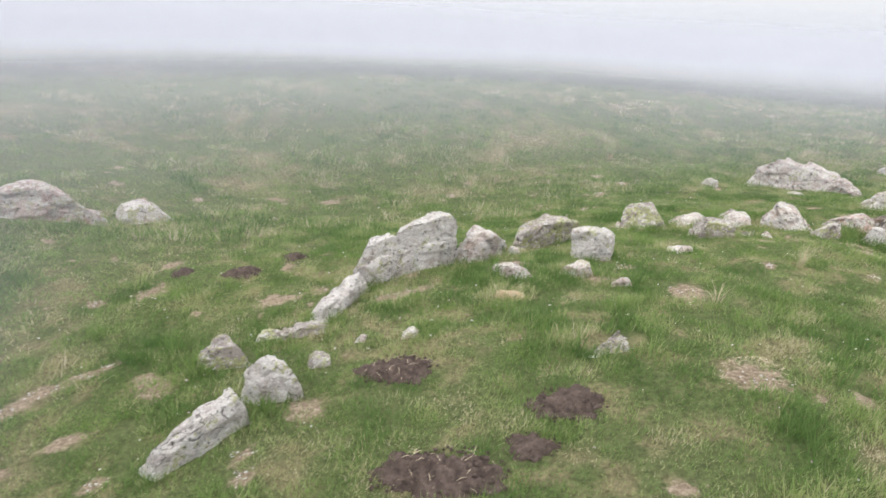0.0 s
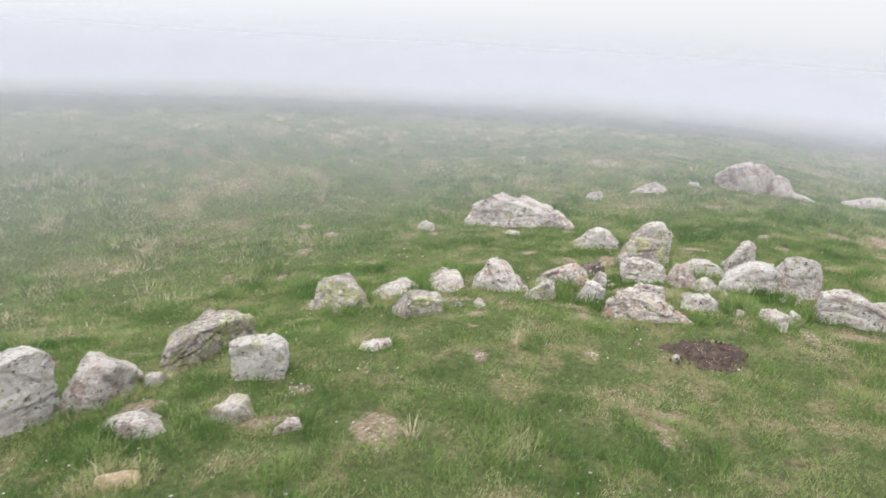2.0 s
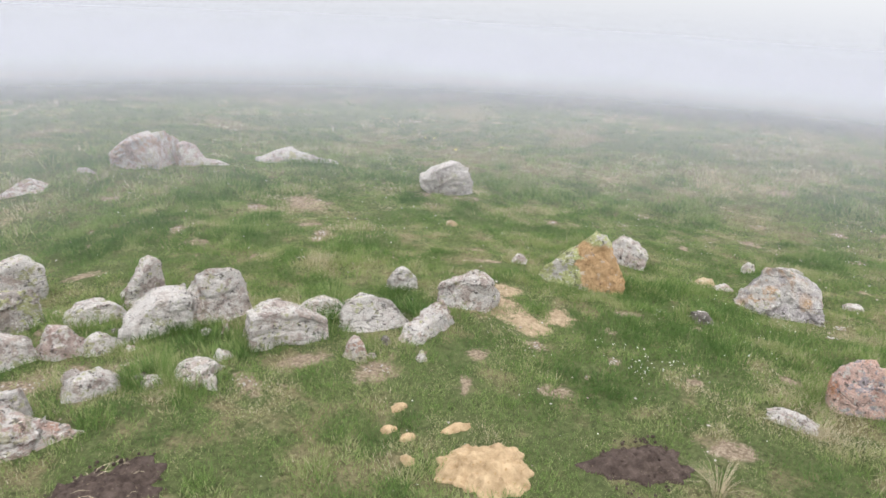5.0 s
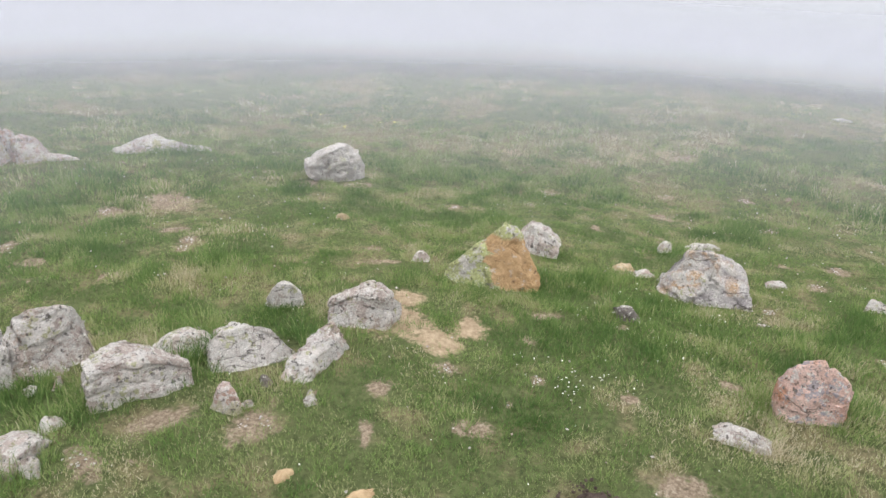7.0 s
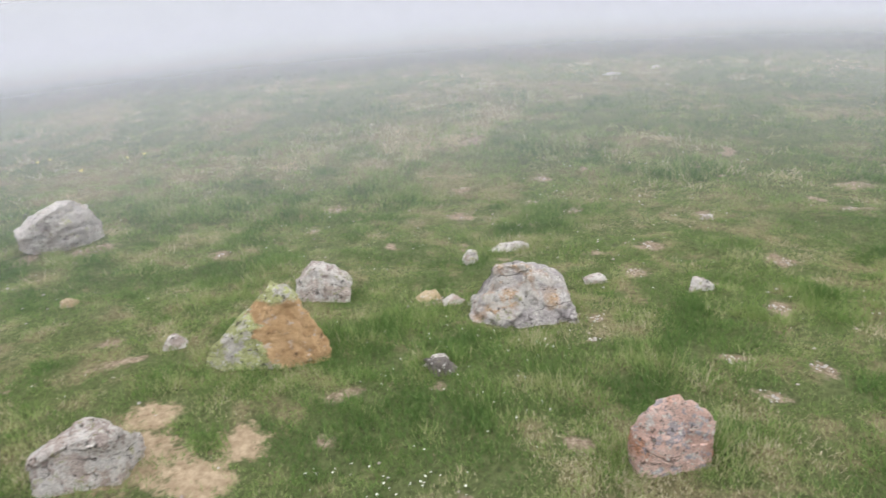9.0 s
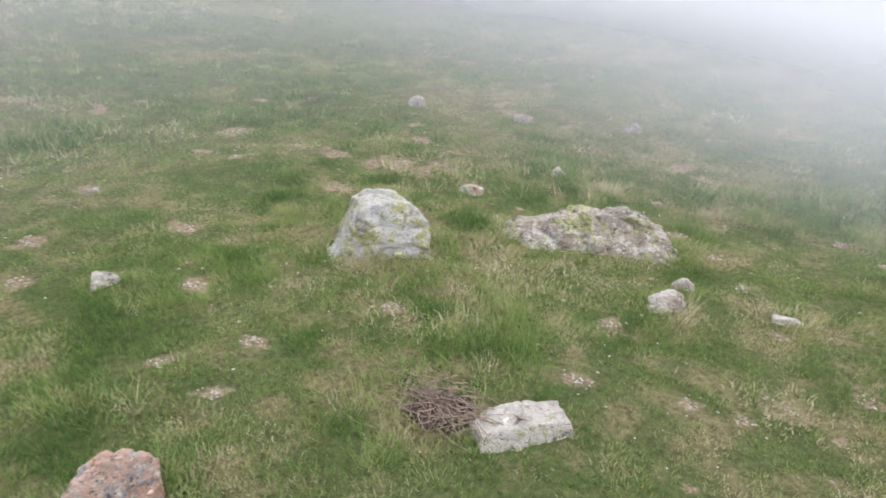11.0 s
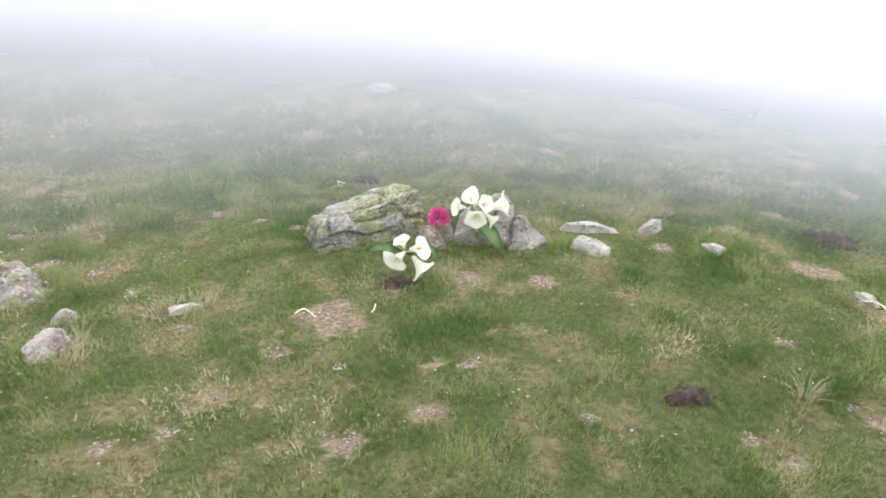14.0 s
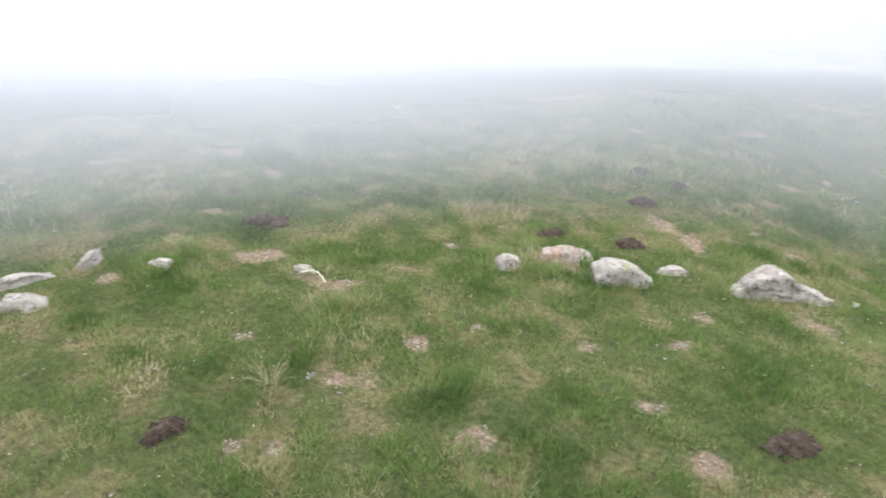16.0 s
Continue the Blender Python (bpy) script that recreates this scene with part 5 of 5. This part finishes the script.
def tuft_places(count, inner, outer):
    """Random places, dense on the mound and thinning outwards."""
    got_x, got_y = [], []
    while sum(map(len, got_x)) < count:
        x, y = rng.uniform(-10, 16, 400000), rng.uniform(-10, 14, 400000)
        r = np.hypot((x - 3.0) / 1.1, y - 2.0)
        want = np.where(r < 4.6, 1.0, 0.9 * np.exp(-(r - 4.6) / 2.4))
        want = np.where((r >= inner) & (r < outer), want, 0)
        ok = rng.random(len(x)) < want
        x, y = x[ok], y[ok]
        ok = clear_of(x, y)
        got_x.append(x[ok])
        got_y.append(y[ok])
    return np.concatenate(got_x)[:count], np.concatenate(got_y)[:count]


def grass(name, tx, ty, blades, bent, label, tall=1.0, wide=1.0, straw=0.0, least=0.0):
    n = len(tx)
    dry = dryness(tx, ty)
    lush = 0.5 * fbm(tx, ty, 1.7, 51) + 0.5 * fbm(tx, ty, 5.5, 57)
    clump = np.clip((fbm(tx, ty, 8.0, 63) - 0.58) * 7, 0, 1)
    t_h = (0.013 + 0.062 * np.clip((lush - 0.32) * 2.4, 0, 1) ** 1.9 + 0.010 * rng.random(n)) * (1 - 0.15 * dry) * tall
    t_h = np.maximum(t_h, least * rng.uniform(0.5, 1.3, n))
    t_tint = np.clip(0.16 - 0.14 * np.clip((lush - 0.45) * 3.5, 0, 1) + 0.38 * dry + 0.75 * (fbm(tx, ty, 3.4, 71) - 0.46) + rng.normal(0, 0.06, n) + clump * rng.uniform(0.2, 0.6, n) + (rng.random(n) < 0.03) * rng.uniform(0.2, 0.5, n) + straw, 0, 1)
    t_lean = rng.uniform(0, 2 * math.pi, n)
    i = np.repeat(np.arange(n), blades)
    m = len(i)
    far = np.sqrt(rng.random(m)) * 0.045 * (0.7 + 0.6 * tall)
    a = rng.uniform(0, 2 * math.pi, m)
    x, y = tx[i] + far * np.cos(a), ty[i] + far * np.sin(a)
    ok = clear_of(x, y)
    i, x, y, a = i[ok], x[ok], y[ok], a[ok]
    m = len(i)
    z = ground_z(x, y) - 0.004
    h = t_h[i] * rng.uniform(0.55, 1.35, m)
    lean = rng.uniform(0.15, 0.95, m)
    dirn = np.where(rng.random(m) < 0.5, a, t_lean[i] + rng.normal(0, 0.5, m))
    ox, oy = np.cos(dirn) * h * lean, np.sin(dirn) * h * lean
    w = wide * rng.uniform(0.0009, 0.0017, m)
    side = rng.uniform(0, math.pi, m)
    wx, wy = np.cos(side) * w, np.sin(side) * w
    tint = np.clip(t_tint[i] + rng.normal(0, 0.07, m) + (rng.random(m) < 0.05) * 0.30, 0, 1)
    if bent:
        V = np.empty((m, 5, 3), np.float32)
        V[:, 0] = np.stack([x - wx, y - wy, z], -1)
        V[:, 1] = np.stack([x + wx, y + wy, z], -1)
        mx_, my_, mz_ = x + 0.35 * ox, y + 0.35 * oy, z + 0.62 * h
        V[:, 2] = np.stack([mx_ + wx * 0.8, my_ + wy * 0.8, mz_], -1)
        V[:, 3] = np.stack([mx_ - wx * 0.8, my_ - wy * 0.8, mz_], -1)
        V[:, 4] = np.stack([x + ox, y + oy, z + h * np.sqrt(np.clip(1.15 - lean**2 * 0.8, 0.1, 1))], -1)
        pat = np.array([0, 1, 2, 0, 2, 3, 3, 2, 4])
    else:
        V = np.empty((m, 3, 3), np.float32)
        V[:, 0] = np.stack([x - wx, y - wy, z], -1)
        V[:, 1] = np.stack([x + wx, y + wy, z], -1)
        V[:, 2] = np.stack([x + ox, y + oy, z + h * np.sqrt(np.clip(1.15 - lean**2 * 0.8, 0.1, 1))], -1)
        pat = np.array([0, 1, 2])
    k = V.shape[1]
    loops = (np.arange(m)[:, None] * k + pat[None, :]).astype(np.int32).ravel()
    tris = len(loops) // 3
    me = bpy.data.meshes.new(name)
    me.vertices.add(m * k)
    me.vertices.foreach_set("co", V.ravel())
    me.loops.add(len(loops))
    me.loops.foreach_set("vertex_index", loops)
    me.polygons.add(tris)
    me.polygons.foreach_set("loop_start", np.arange(0, len(loops), 3, dtype=np.int32))
    me.update(calc_edges=True)
    me.materials.append(BLADE)
    at = me.attributes.new("tint", "FLOAT", "POINT")
    at.data.foreach_set("value", np.repeat(tint, k).astype(np.float32))
    return tagged(new(name, me), label, "grass", kind="stuff")


nx_, ny_ = tuft_places(54000, 0.0, 4.7)
grass("grass", nx_, ny_, 20, False, "short lush pasture grass with straw tips", 0.86, 1.45)
fx_, fy_ = tuft_places(42000, 4.7, 12.5)
grass("grass", fx_, fy_, 12, False, "short pasture grass fading into mist", 1.2, 2.4)


def pale_tufts(count):
    """Places where pale dead tufts stand in loose drifts, out on the hilltop."""
    x, y = rng.uniform(-8, 14, count), rng.uniform(-8, 13, count)
    r = np.hypot(x - 3.0, y - 2.0)
    ok = (r > 4.4) & (r < 11) & (0.6 * fbm(x, y, 0.7, 101) + 0.4 * fbm(x, y, 3.0, 103) + rng.normal(0, 0.02, count) > 0.588)
    return x[ok], y[ok]


px_, py_ = pale_tufts(26000)
grass("pale_grass", px_, py_, 12, False, "drifts of pale dead grass tufts in the mist", 1.9, 2.6, 0.50, 0.05)


def pale_spots(spots, spread, count, tall):
    """Single bleached tufts and small mats at given places."""
    x = np.concatenate([rng.normal(a, spread, count) for a, b in spots])
    y = np.concatenate([rng.normal(b, spread * 0.8, count) for a, b in spots])
    grass("pale_grass", x, y, 12, True, "bleached tufts of dead grass in green turf", tall, 1.6, 0.50, 0.03)


pale_spots([(-3.52, 7.96), (-1.82, 8.82), (-0.37, 9.13), (0.14, 9.13), (1.43, 8.97), (2.32, 8.17), (0.92, 7.57), (-2.28, 7.48), (0.72, 7.47), (0.76, 8.08), (9.69, 3.56), (10.15, 2.49), (9.88, 1.42), (9.22, 0.73), (6.80, 5.32)], 0.20, 45, 1.2)
pale_spots([(6.08, 4.34), (6.50, 5.07), (2.95, -3.62), (3.66, -4.08), (6.90, -1.78), (5.02, -1.08), (5.26, -0.01), (5.04, -0.69)], 0.13, 30, 0.9)
pale_spots([(2.22, -0.70), (2.30, -2.60), (3.96, -0.55), (1.78, -2.29), (3.49, -0.35), (1.50, -0.32), (-0.22, 0.93), (-0.05, -0.76), (1.27, -2.22), (0.75, -2.14), (-0.89, -0.58)], 0.09, 22, 0.75)


def collar():
    """Taller, drier tufts that grow up round the foot of every stone."""
    xs, ys = [], []
    for x, y, ang, a, b in ROCKS:
        k = int(60 * (a + b) / 0.3) + 8
        t = rng.uniform(0, 2 * math.pi, k)
        f = rng.uniform(0.90, 1.25, k)
        lx, ly = a * f * np.cos(t), b * f * np.sin(t)
        ca, sa = math.cos(radians(ang)), math.sin(radians(ang))
        xs.append(x + lx * ca - ly * sa)
        ys.append(y + lx * sa + ly * ca)
    return np.concatenate(xs), np.concatenate(ys)


cx_, cy_ = collar()
grass("tall_grass", cx_, cy_, 11, True, "taller dry and green grass round the stones", 1.35, 1.05, 0.10, 0.034)


def dead_grass(spots):
    """Brown, matted tufts on worn turf."""
    xs, ys = [], []
    for x, y, spread, count in spots:
        xs.append(rng.normal(x, spread, count))
        ys.append(rng.normal(y, spread * 0.8, count))
    x, y = np.concatenate(xs), np.concatenate(ys)
    ok = fbm(x, y, 7.0, 33) > 0.42
    grass("dead_grass", x[ok], y[ok], 14, True, "dead tan and brown grass matted among the green", 0.6, 1.1, 0.40, 0.018)


dead_grass([(-0.07, 3.55, 0.13, 60), (-0.22, 3.5, 0.1, 40), (0.11, 3.6, 0.1, 40), (-2.75, 5.15, 0.25, 150), (-2.09, 5.25, 0.2, 90), (-2.7, 4.75, 0.2, 80), (5.13, 1.45, 0.2, 260), (5.15, 0.9, 0.16, 150), (6.15, 1.1, 0.12, 40), (5.74, 2.74, 0.1, 40), (4.88, 2.8, 0.15, 60), (4.85, -0.8, 0.18, 120), (4.7, -0.75, 0.15, 80), (3.97, 3.6, 0.15, 60), (3.7, 4.1, 0.2, 90), (3.2, 4.4, 0.25, 90), (4.34, 3.22, 0.1, 40), (6.3, 5.1, 0.2, 90), (0.92, -1.03, 0.2, 70), (1.22, -0.95, 0.15, 50)])
dead_grass([(3.43, 4.56, 0.09, 60), (3.34, 4.77, 0.08, 40), (3.61, 4.15, 0.08, 50), (3.74, 4.11, 0.08, 50), (3.86, 3.54, 0.08, 50), (3.80, 3.91, 0.07, 40), (3.20, 4.25, 0.10, 50), (3.60, 4.45, 0.10, 60), (4.05, 4.25, 0.10, 50), (3.70, 5.40, 0.12, 50), (3.10, 5.60, 0.12, 50), (4.62, 3.45, 0.10, 50)])
dead_grass([(1.19, 4.33, 0.08, 42), (0.86, 4.18, 0.08, 42), (1.01, 3.71, 0.08, 42), (1.31, 4.08, 0.08, 42), (2.26, 4.76, 0.08, 42), (1.54, 4.77, 0.08, 42), (2.9, 4.55, 0.08, 42), (3.06, 4.01, 0.08, 42), (1.72, 4.35, 0.08, 42), (3.64, 4.04, 0.08, 42), (-0.19, 3.81, 0.08, 42), (0.01, 3.88, 0.08, 42), (0.2, 4.0, 0.08, 42), (0.66, 4.13, 0.08, 42), (-0.35, 3.68, 0.08, 42)])
dead_grass([(0.94, 3.62, 0.08, 42), (-0.69, 3.12, 0.08, 42), (5.16, 3.56, 0.08, 42), (5.73, 2.53, 0.08, 42), (5.11, 3.16, 0.08, 42), (4.77, 2.71, 0.08, 42), (4.99, 1.34, 0.08, 42), (5.99, 1.42, 0.08, 42), (6.69, 4.96, 0.08, 42), (7.4, 4.12, 0.08, 42), (2.86, -1.5, 0.08, 42), (2.35, -1.4, 0.08, 42), (2.58, -1.57, 0.08, 42), (3.24, -1.25, 0.08, 42)])


def specks(name, count, sizes, material, label, category, spread=5.2):
    """Small chips lying in the grass."""
    verts, faces = [], []
    x, y = rng.uniform(-2.5, 9, count), rng.uniform(-3, 7.5, count)
    ok = (fbm(x, y, 1.1, 91) + rng.normal(0, 0.06, count)) > 0.52
    for px, py in zip(x[ok], y[ok]):
        s = rng.uniform(*sizes)
        z = gz(px, py) + s * 0.5 + 0.012
        base = len(verts)
        for dx, dy, dz in ((1, 0, 0), (0, 1, 0), (-1, 0, 0), (0, -1, 0), (0.2, 0.1, 0.6), (0, 0, -0.8)):
            j = rng.uniform(0.6, 1.2, 3)
            verts.append((px + dx * s * j[0], py + dy * s * j[1], z + dz * s * j[2]))
        for f in ((0, 1, 4), (1, 2, 4), (2, 3, 4), (3, 0, 4), (1, 0, 5), (2, 1, 5), (3, 2, 5), (0, 3, 5)):
            faces.append(tuple(base + v for v in f))
    tagged(new(name, mesh_from(name, verts, faces, material, False)), label, category, kind="stuff")


specks("pebbles", 2600, (0.003, 0.009), GREY, "small pale stone chips scattered in the turf", "pebbles")
def chips(spots, count):
    """Pale gravel lying on the worn spots."""
    verts, faces = [], []
    for x, y, ang, a, b in spots:
        for _ in range(count):
            px, py, s = x + rng.normal(0, 0.4 * a), y + rng.normal(0, 0.4 * b), rng.uniform(0.003, 0.008)
            z, k = gz(px, py) + s * 0.3, len(verts)
            for dx, dy, dz in ((1, 0, 0), (0, 1, 0), (-1, 0, 0), (0, -1, 0), (0.2, 0.1, 0.7)):
                j = rng.uniform(0.6, 1.2, 3)
                verts.append((px + dx * s * j[0], py + dy * s * j[1], z + dz * s * j[2]))
            faces += [(k, k + 1, k + 4), (k + 1, k + 2, k + 4), (k + 2, k + 3, k + 4), (k + 3, k, k + 4)]
    tagged(new("gravel", mesh_from("gravel", verts, faces, WHITE, False)), "pale gravel lying on worn spots in the turf", "gravel", kind="stuff")


chips(SPARSE[:PATCHES], 16)
specks("daisies", 1500, (0.0022, 0.0045), PETAL, "tiny white daisies in the turf", "flowers")


# ---- small things in the grass ----
def straw_tussock(x, y, count, height, label):
    """A dry tussock: long bent straws fanning out of one root."""
    root = new("straw_tussock")
    root.location = (x, y, gz(x, y))
    tagged(root, label, "grass tuft", group="straw tussocks")
    r = np.random.default_rng(int(abs(x * 31 + y * 17) * 100))
    for i in range(count):
        t, lean, h = r.uniform(0, 6.28), r.uniform(0.1, 0.9), height * r.uniform(0.5, 1.1)
        pts = [(math.cos(t) * (0.02 + lean * h * f * f), math.sin(t) * (0.02 + lean * h * f * f), h * (f - 0.45 * lean * f * f) - 0.005) for f in (0, 0.35, 0.7, 1.0)]
        side = Vector((-math.sin(t), math.cos(t), 0)) * 0.0009
        rows = [[tuple(Vector(p) - side * (1 - 0.6 * k / 3)), tuple(Vector(p) + side * (1 - 0.6 * k / 3))] for k, p in enumerate(pts)]
        part("straw", grid_bm(rows), STRAW, root)
    return root


straw_tussock(2.30, 3.95, 46, 0.16, "pale dry straw tussock standing in green grass")
straw_tussock(4.19, 1.74, 60, 0.17, "pale dry straw tussock beside a molehill")
straw_tussock(1.50, 3.30, 34, 0.12, "dry straw tussock beside a bare patch")
straw_tussock(4.42, -0.93, 30, 0.11, "dry straw tussock beside a small grey stone")
straw_tussock(1.95, -0.35, 40, 0.12, "straw coloured tussock in short turf")
straw_tussock(0.55, 5.90, 40, 0.16, "pale dry straw tussock beyond the stones")
straw_tussock(5.45, 0.95, 26, 0.10, "dry straw tussock beside the reddish boulder")


def twig_pile(x, y, size, count):
    root = new("twig_pile")
    root.location = (x, y, gz(x, y))
    tagged(root, "pile of dead dark heather twigs on the turf", "twigs")
    r = np.random.default_rng(5)
    for i in range(count):
        t, px, py = r.normal(0.4, 0.9), r.normal(0, size * 0.30), r.normal(0, size * 0.22)
        ln, z = r.uniform(0.04, 0.13), r.uniform(0.018, 0.05)
        pts = [(px + math.cos(t) * ln * f + 0.006 * math.sin(9 * f + i), py + math.sin(t) * ln * f, z + 0.012 * math.sin(3.1 * f) * r.uniform(0.2, 1.2)) for f in (-0.5, -0.2, 0.15, 0.5)]
        part("twig", tube(pts, r.uniform(0.0007, 0.0015)), TWIG, root)
    return root


twig_pile(4.75, 0.30, 0.26, 190)


def scrap(x, y, ang, length, label):
    """A withered curl of petal lying on the grass."""
    pts = [(length * (f - 0.5), 0.28 * length * math.sin(3.0 * f), 0.012 + 0.012 * math.sin(5 * f)) for f in np.linspace(0, 1, 9)]
    ob = part("petal_scrap", tube(pts, 0.003), WITHERED, None)
    ob.matrix_world = pose(x, y, gz(x, y) + 0.012, 0, 0, ang)
    tagged(ob, label, "petal")


scrap(3.62, -1.00, 170, 0.08, "curled withered white petal on trampled earth")
scrap(3.48, -2.50, 240, 0.08, "curled withered white petal in the grass")
scrap(3.36, -1.02, 60, 0.035, "small withered white petal scrap in grass")
scrap(1.34, -0.84, 100, 0.14, "long pale withered stalk lying in the turf")


def straws_on(x, y, size, count, label):
    """Loose straw and pale chips strewn over fresh soil."""
    verts, faces = [], []
    r = np.random.default_rng(int(abs(x * 13 + y * 29) * 50))
    for i in range(count):
        a, d = r.uniform(0, 6.28), size * math.sqrt(r.random()) * 0.5
        px, py, t, ln = x + d * math.cos(a), y + d * 0.7 * math.sin(a), r.uniform(0, 6.28), r.uniform(0.015, 0.06)
        z = gz(px, py) + (0.025 + 0.10 * size) * max(0.0, 1 - (2 * d / size) ** 2) ** 1.2 + 0.016
        c, s = math.cos(t), math.sin(t)
        k = len(verts)
        for f, w in ((-0.5, 0.0006), (0.0, 0.001), (0.5, 0.0005)):
            for e in (-1, 1):
                verts.append((px + c * ln * f - s * w * e, py + s * ln * f + c * w * e, z + 0.006 * (1 - 4 * f * f)))
        faces += [(k, k + 1, k + 3, k + 2), (k + 2, k + 3, k + 5, k + 4)]
    tagged(new("loose_straw", mesh_from("loose_straw", verts, faces, STRAW)), label, "straw", kind="stuff")


straws_on(3.22, 3.58, 0.40, 26, "loose straw on a black molehill")
straws_on(0.04, 2.05, 0.38, 22, "loose straw on a brown molehill")
straws_on(-0.12, 2.76, 0.28, 18, "loose straw on a low molehill")
straws_on(1.34, 2.55, 0.32, 90, "loose straw on a worn patch")
straws_on(6.30, 5.15, 0.50, 90, "dead grass on reddish bare earth")
rock("stone", 3.03, 3.60, 20, 0.05, 0.03, 0.03, [0.6, 1, 0.7], WHITE, "small white stone chip on a molehill")


def flower_patch(name, spots, material, label, size):
    """Tiny flower heads on short stalks, in loose groups."""
    verts, faces = [], []
    r = np.random.default_rng(77)
    for x, y, spread, count in spots:
        for _ in range(count):
            px, py, s = x + r.normal(0, spread), y + r.normal(0, spread), size * r.uniform(0.7, 1.2)
            z, k = gz(px, py) + r.uniform(0.022, 0.034), len(verts)
            tx, ty = r.normal(0, 0.3, 2)
            verts.append((px, py, z + 0.001))
            for j in range(8):
                a, q = j * math.pi / 4, s * (1.0 if j % 2 else 0.75)
                verts.append((px + q * math.cos(a), py + q * math.sin(a), z + q * (tx * math.cos(a) + ty * math.sin(a))))
            verts.append((px, py, z - 0.02))
            faces += [(k, k + 1 + j, k + 1 + (j + 1) % 8) for j in range(8)] + [(k + 9, k + 1 + (j + 4) % 8, k + 1 + j) for j in (0, 4)]
    tagged(new(name, mesh_from(name, verts, faces, material, False)), label, "flowers", kind="stuff")


flower_patch("daisies", [(5.03, 2.03, 0.10, 30), (4.95, 2.13, 0.08, 16), (5.81, 1.56, 0.10, 18), (5.94, 1.84, 0.08, 12), (5.67, 2.12, 0.08, 8), (5.42, 1.71, 0.15, 16), (5.05, 2.35, 0.1, 8), (6.0, 1.35, 0.12, 14)], PETAL, "groups of tiny white daisies in short turf", 0.0034)
YELLOW = plain("yellow_petal", (0.75, 0.62, 0.12), 0.6)
flower_patch("yellow_flowers", [(10.31, 5.67, 0.01, 1), (10.38, 5.56, 0.01, 1), (9.85, 5.03, 0.02, 2), (10.22, 4.75, 0.01, 1), (10.28, 4.61, 0.01, 1)], YELLOW, "single pale yellow flowers far off in the grass", 0.018)

for tx_, ty_ in ((0.15, 9.02), (1.25, 8.97), (-1.81, 8.79), (3.83, 10.42), (5.47, 11.07), (0.90, 7.44), (-0.44, 9.03), (-3.56, 7.98), (6.45, 11.25), (2.33, 8.23)):
    straw_tussock(tx_, ty_, 90, 0.17, "far pale tussock of dry straw in misty grass")
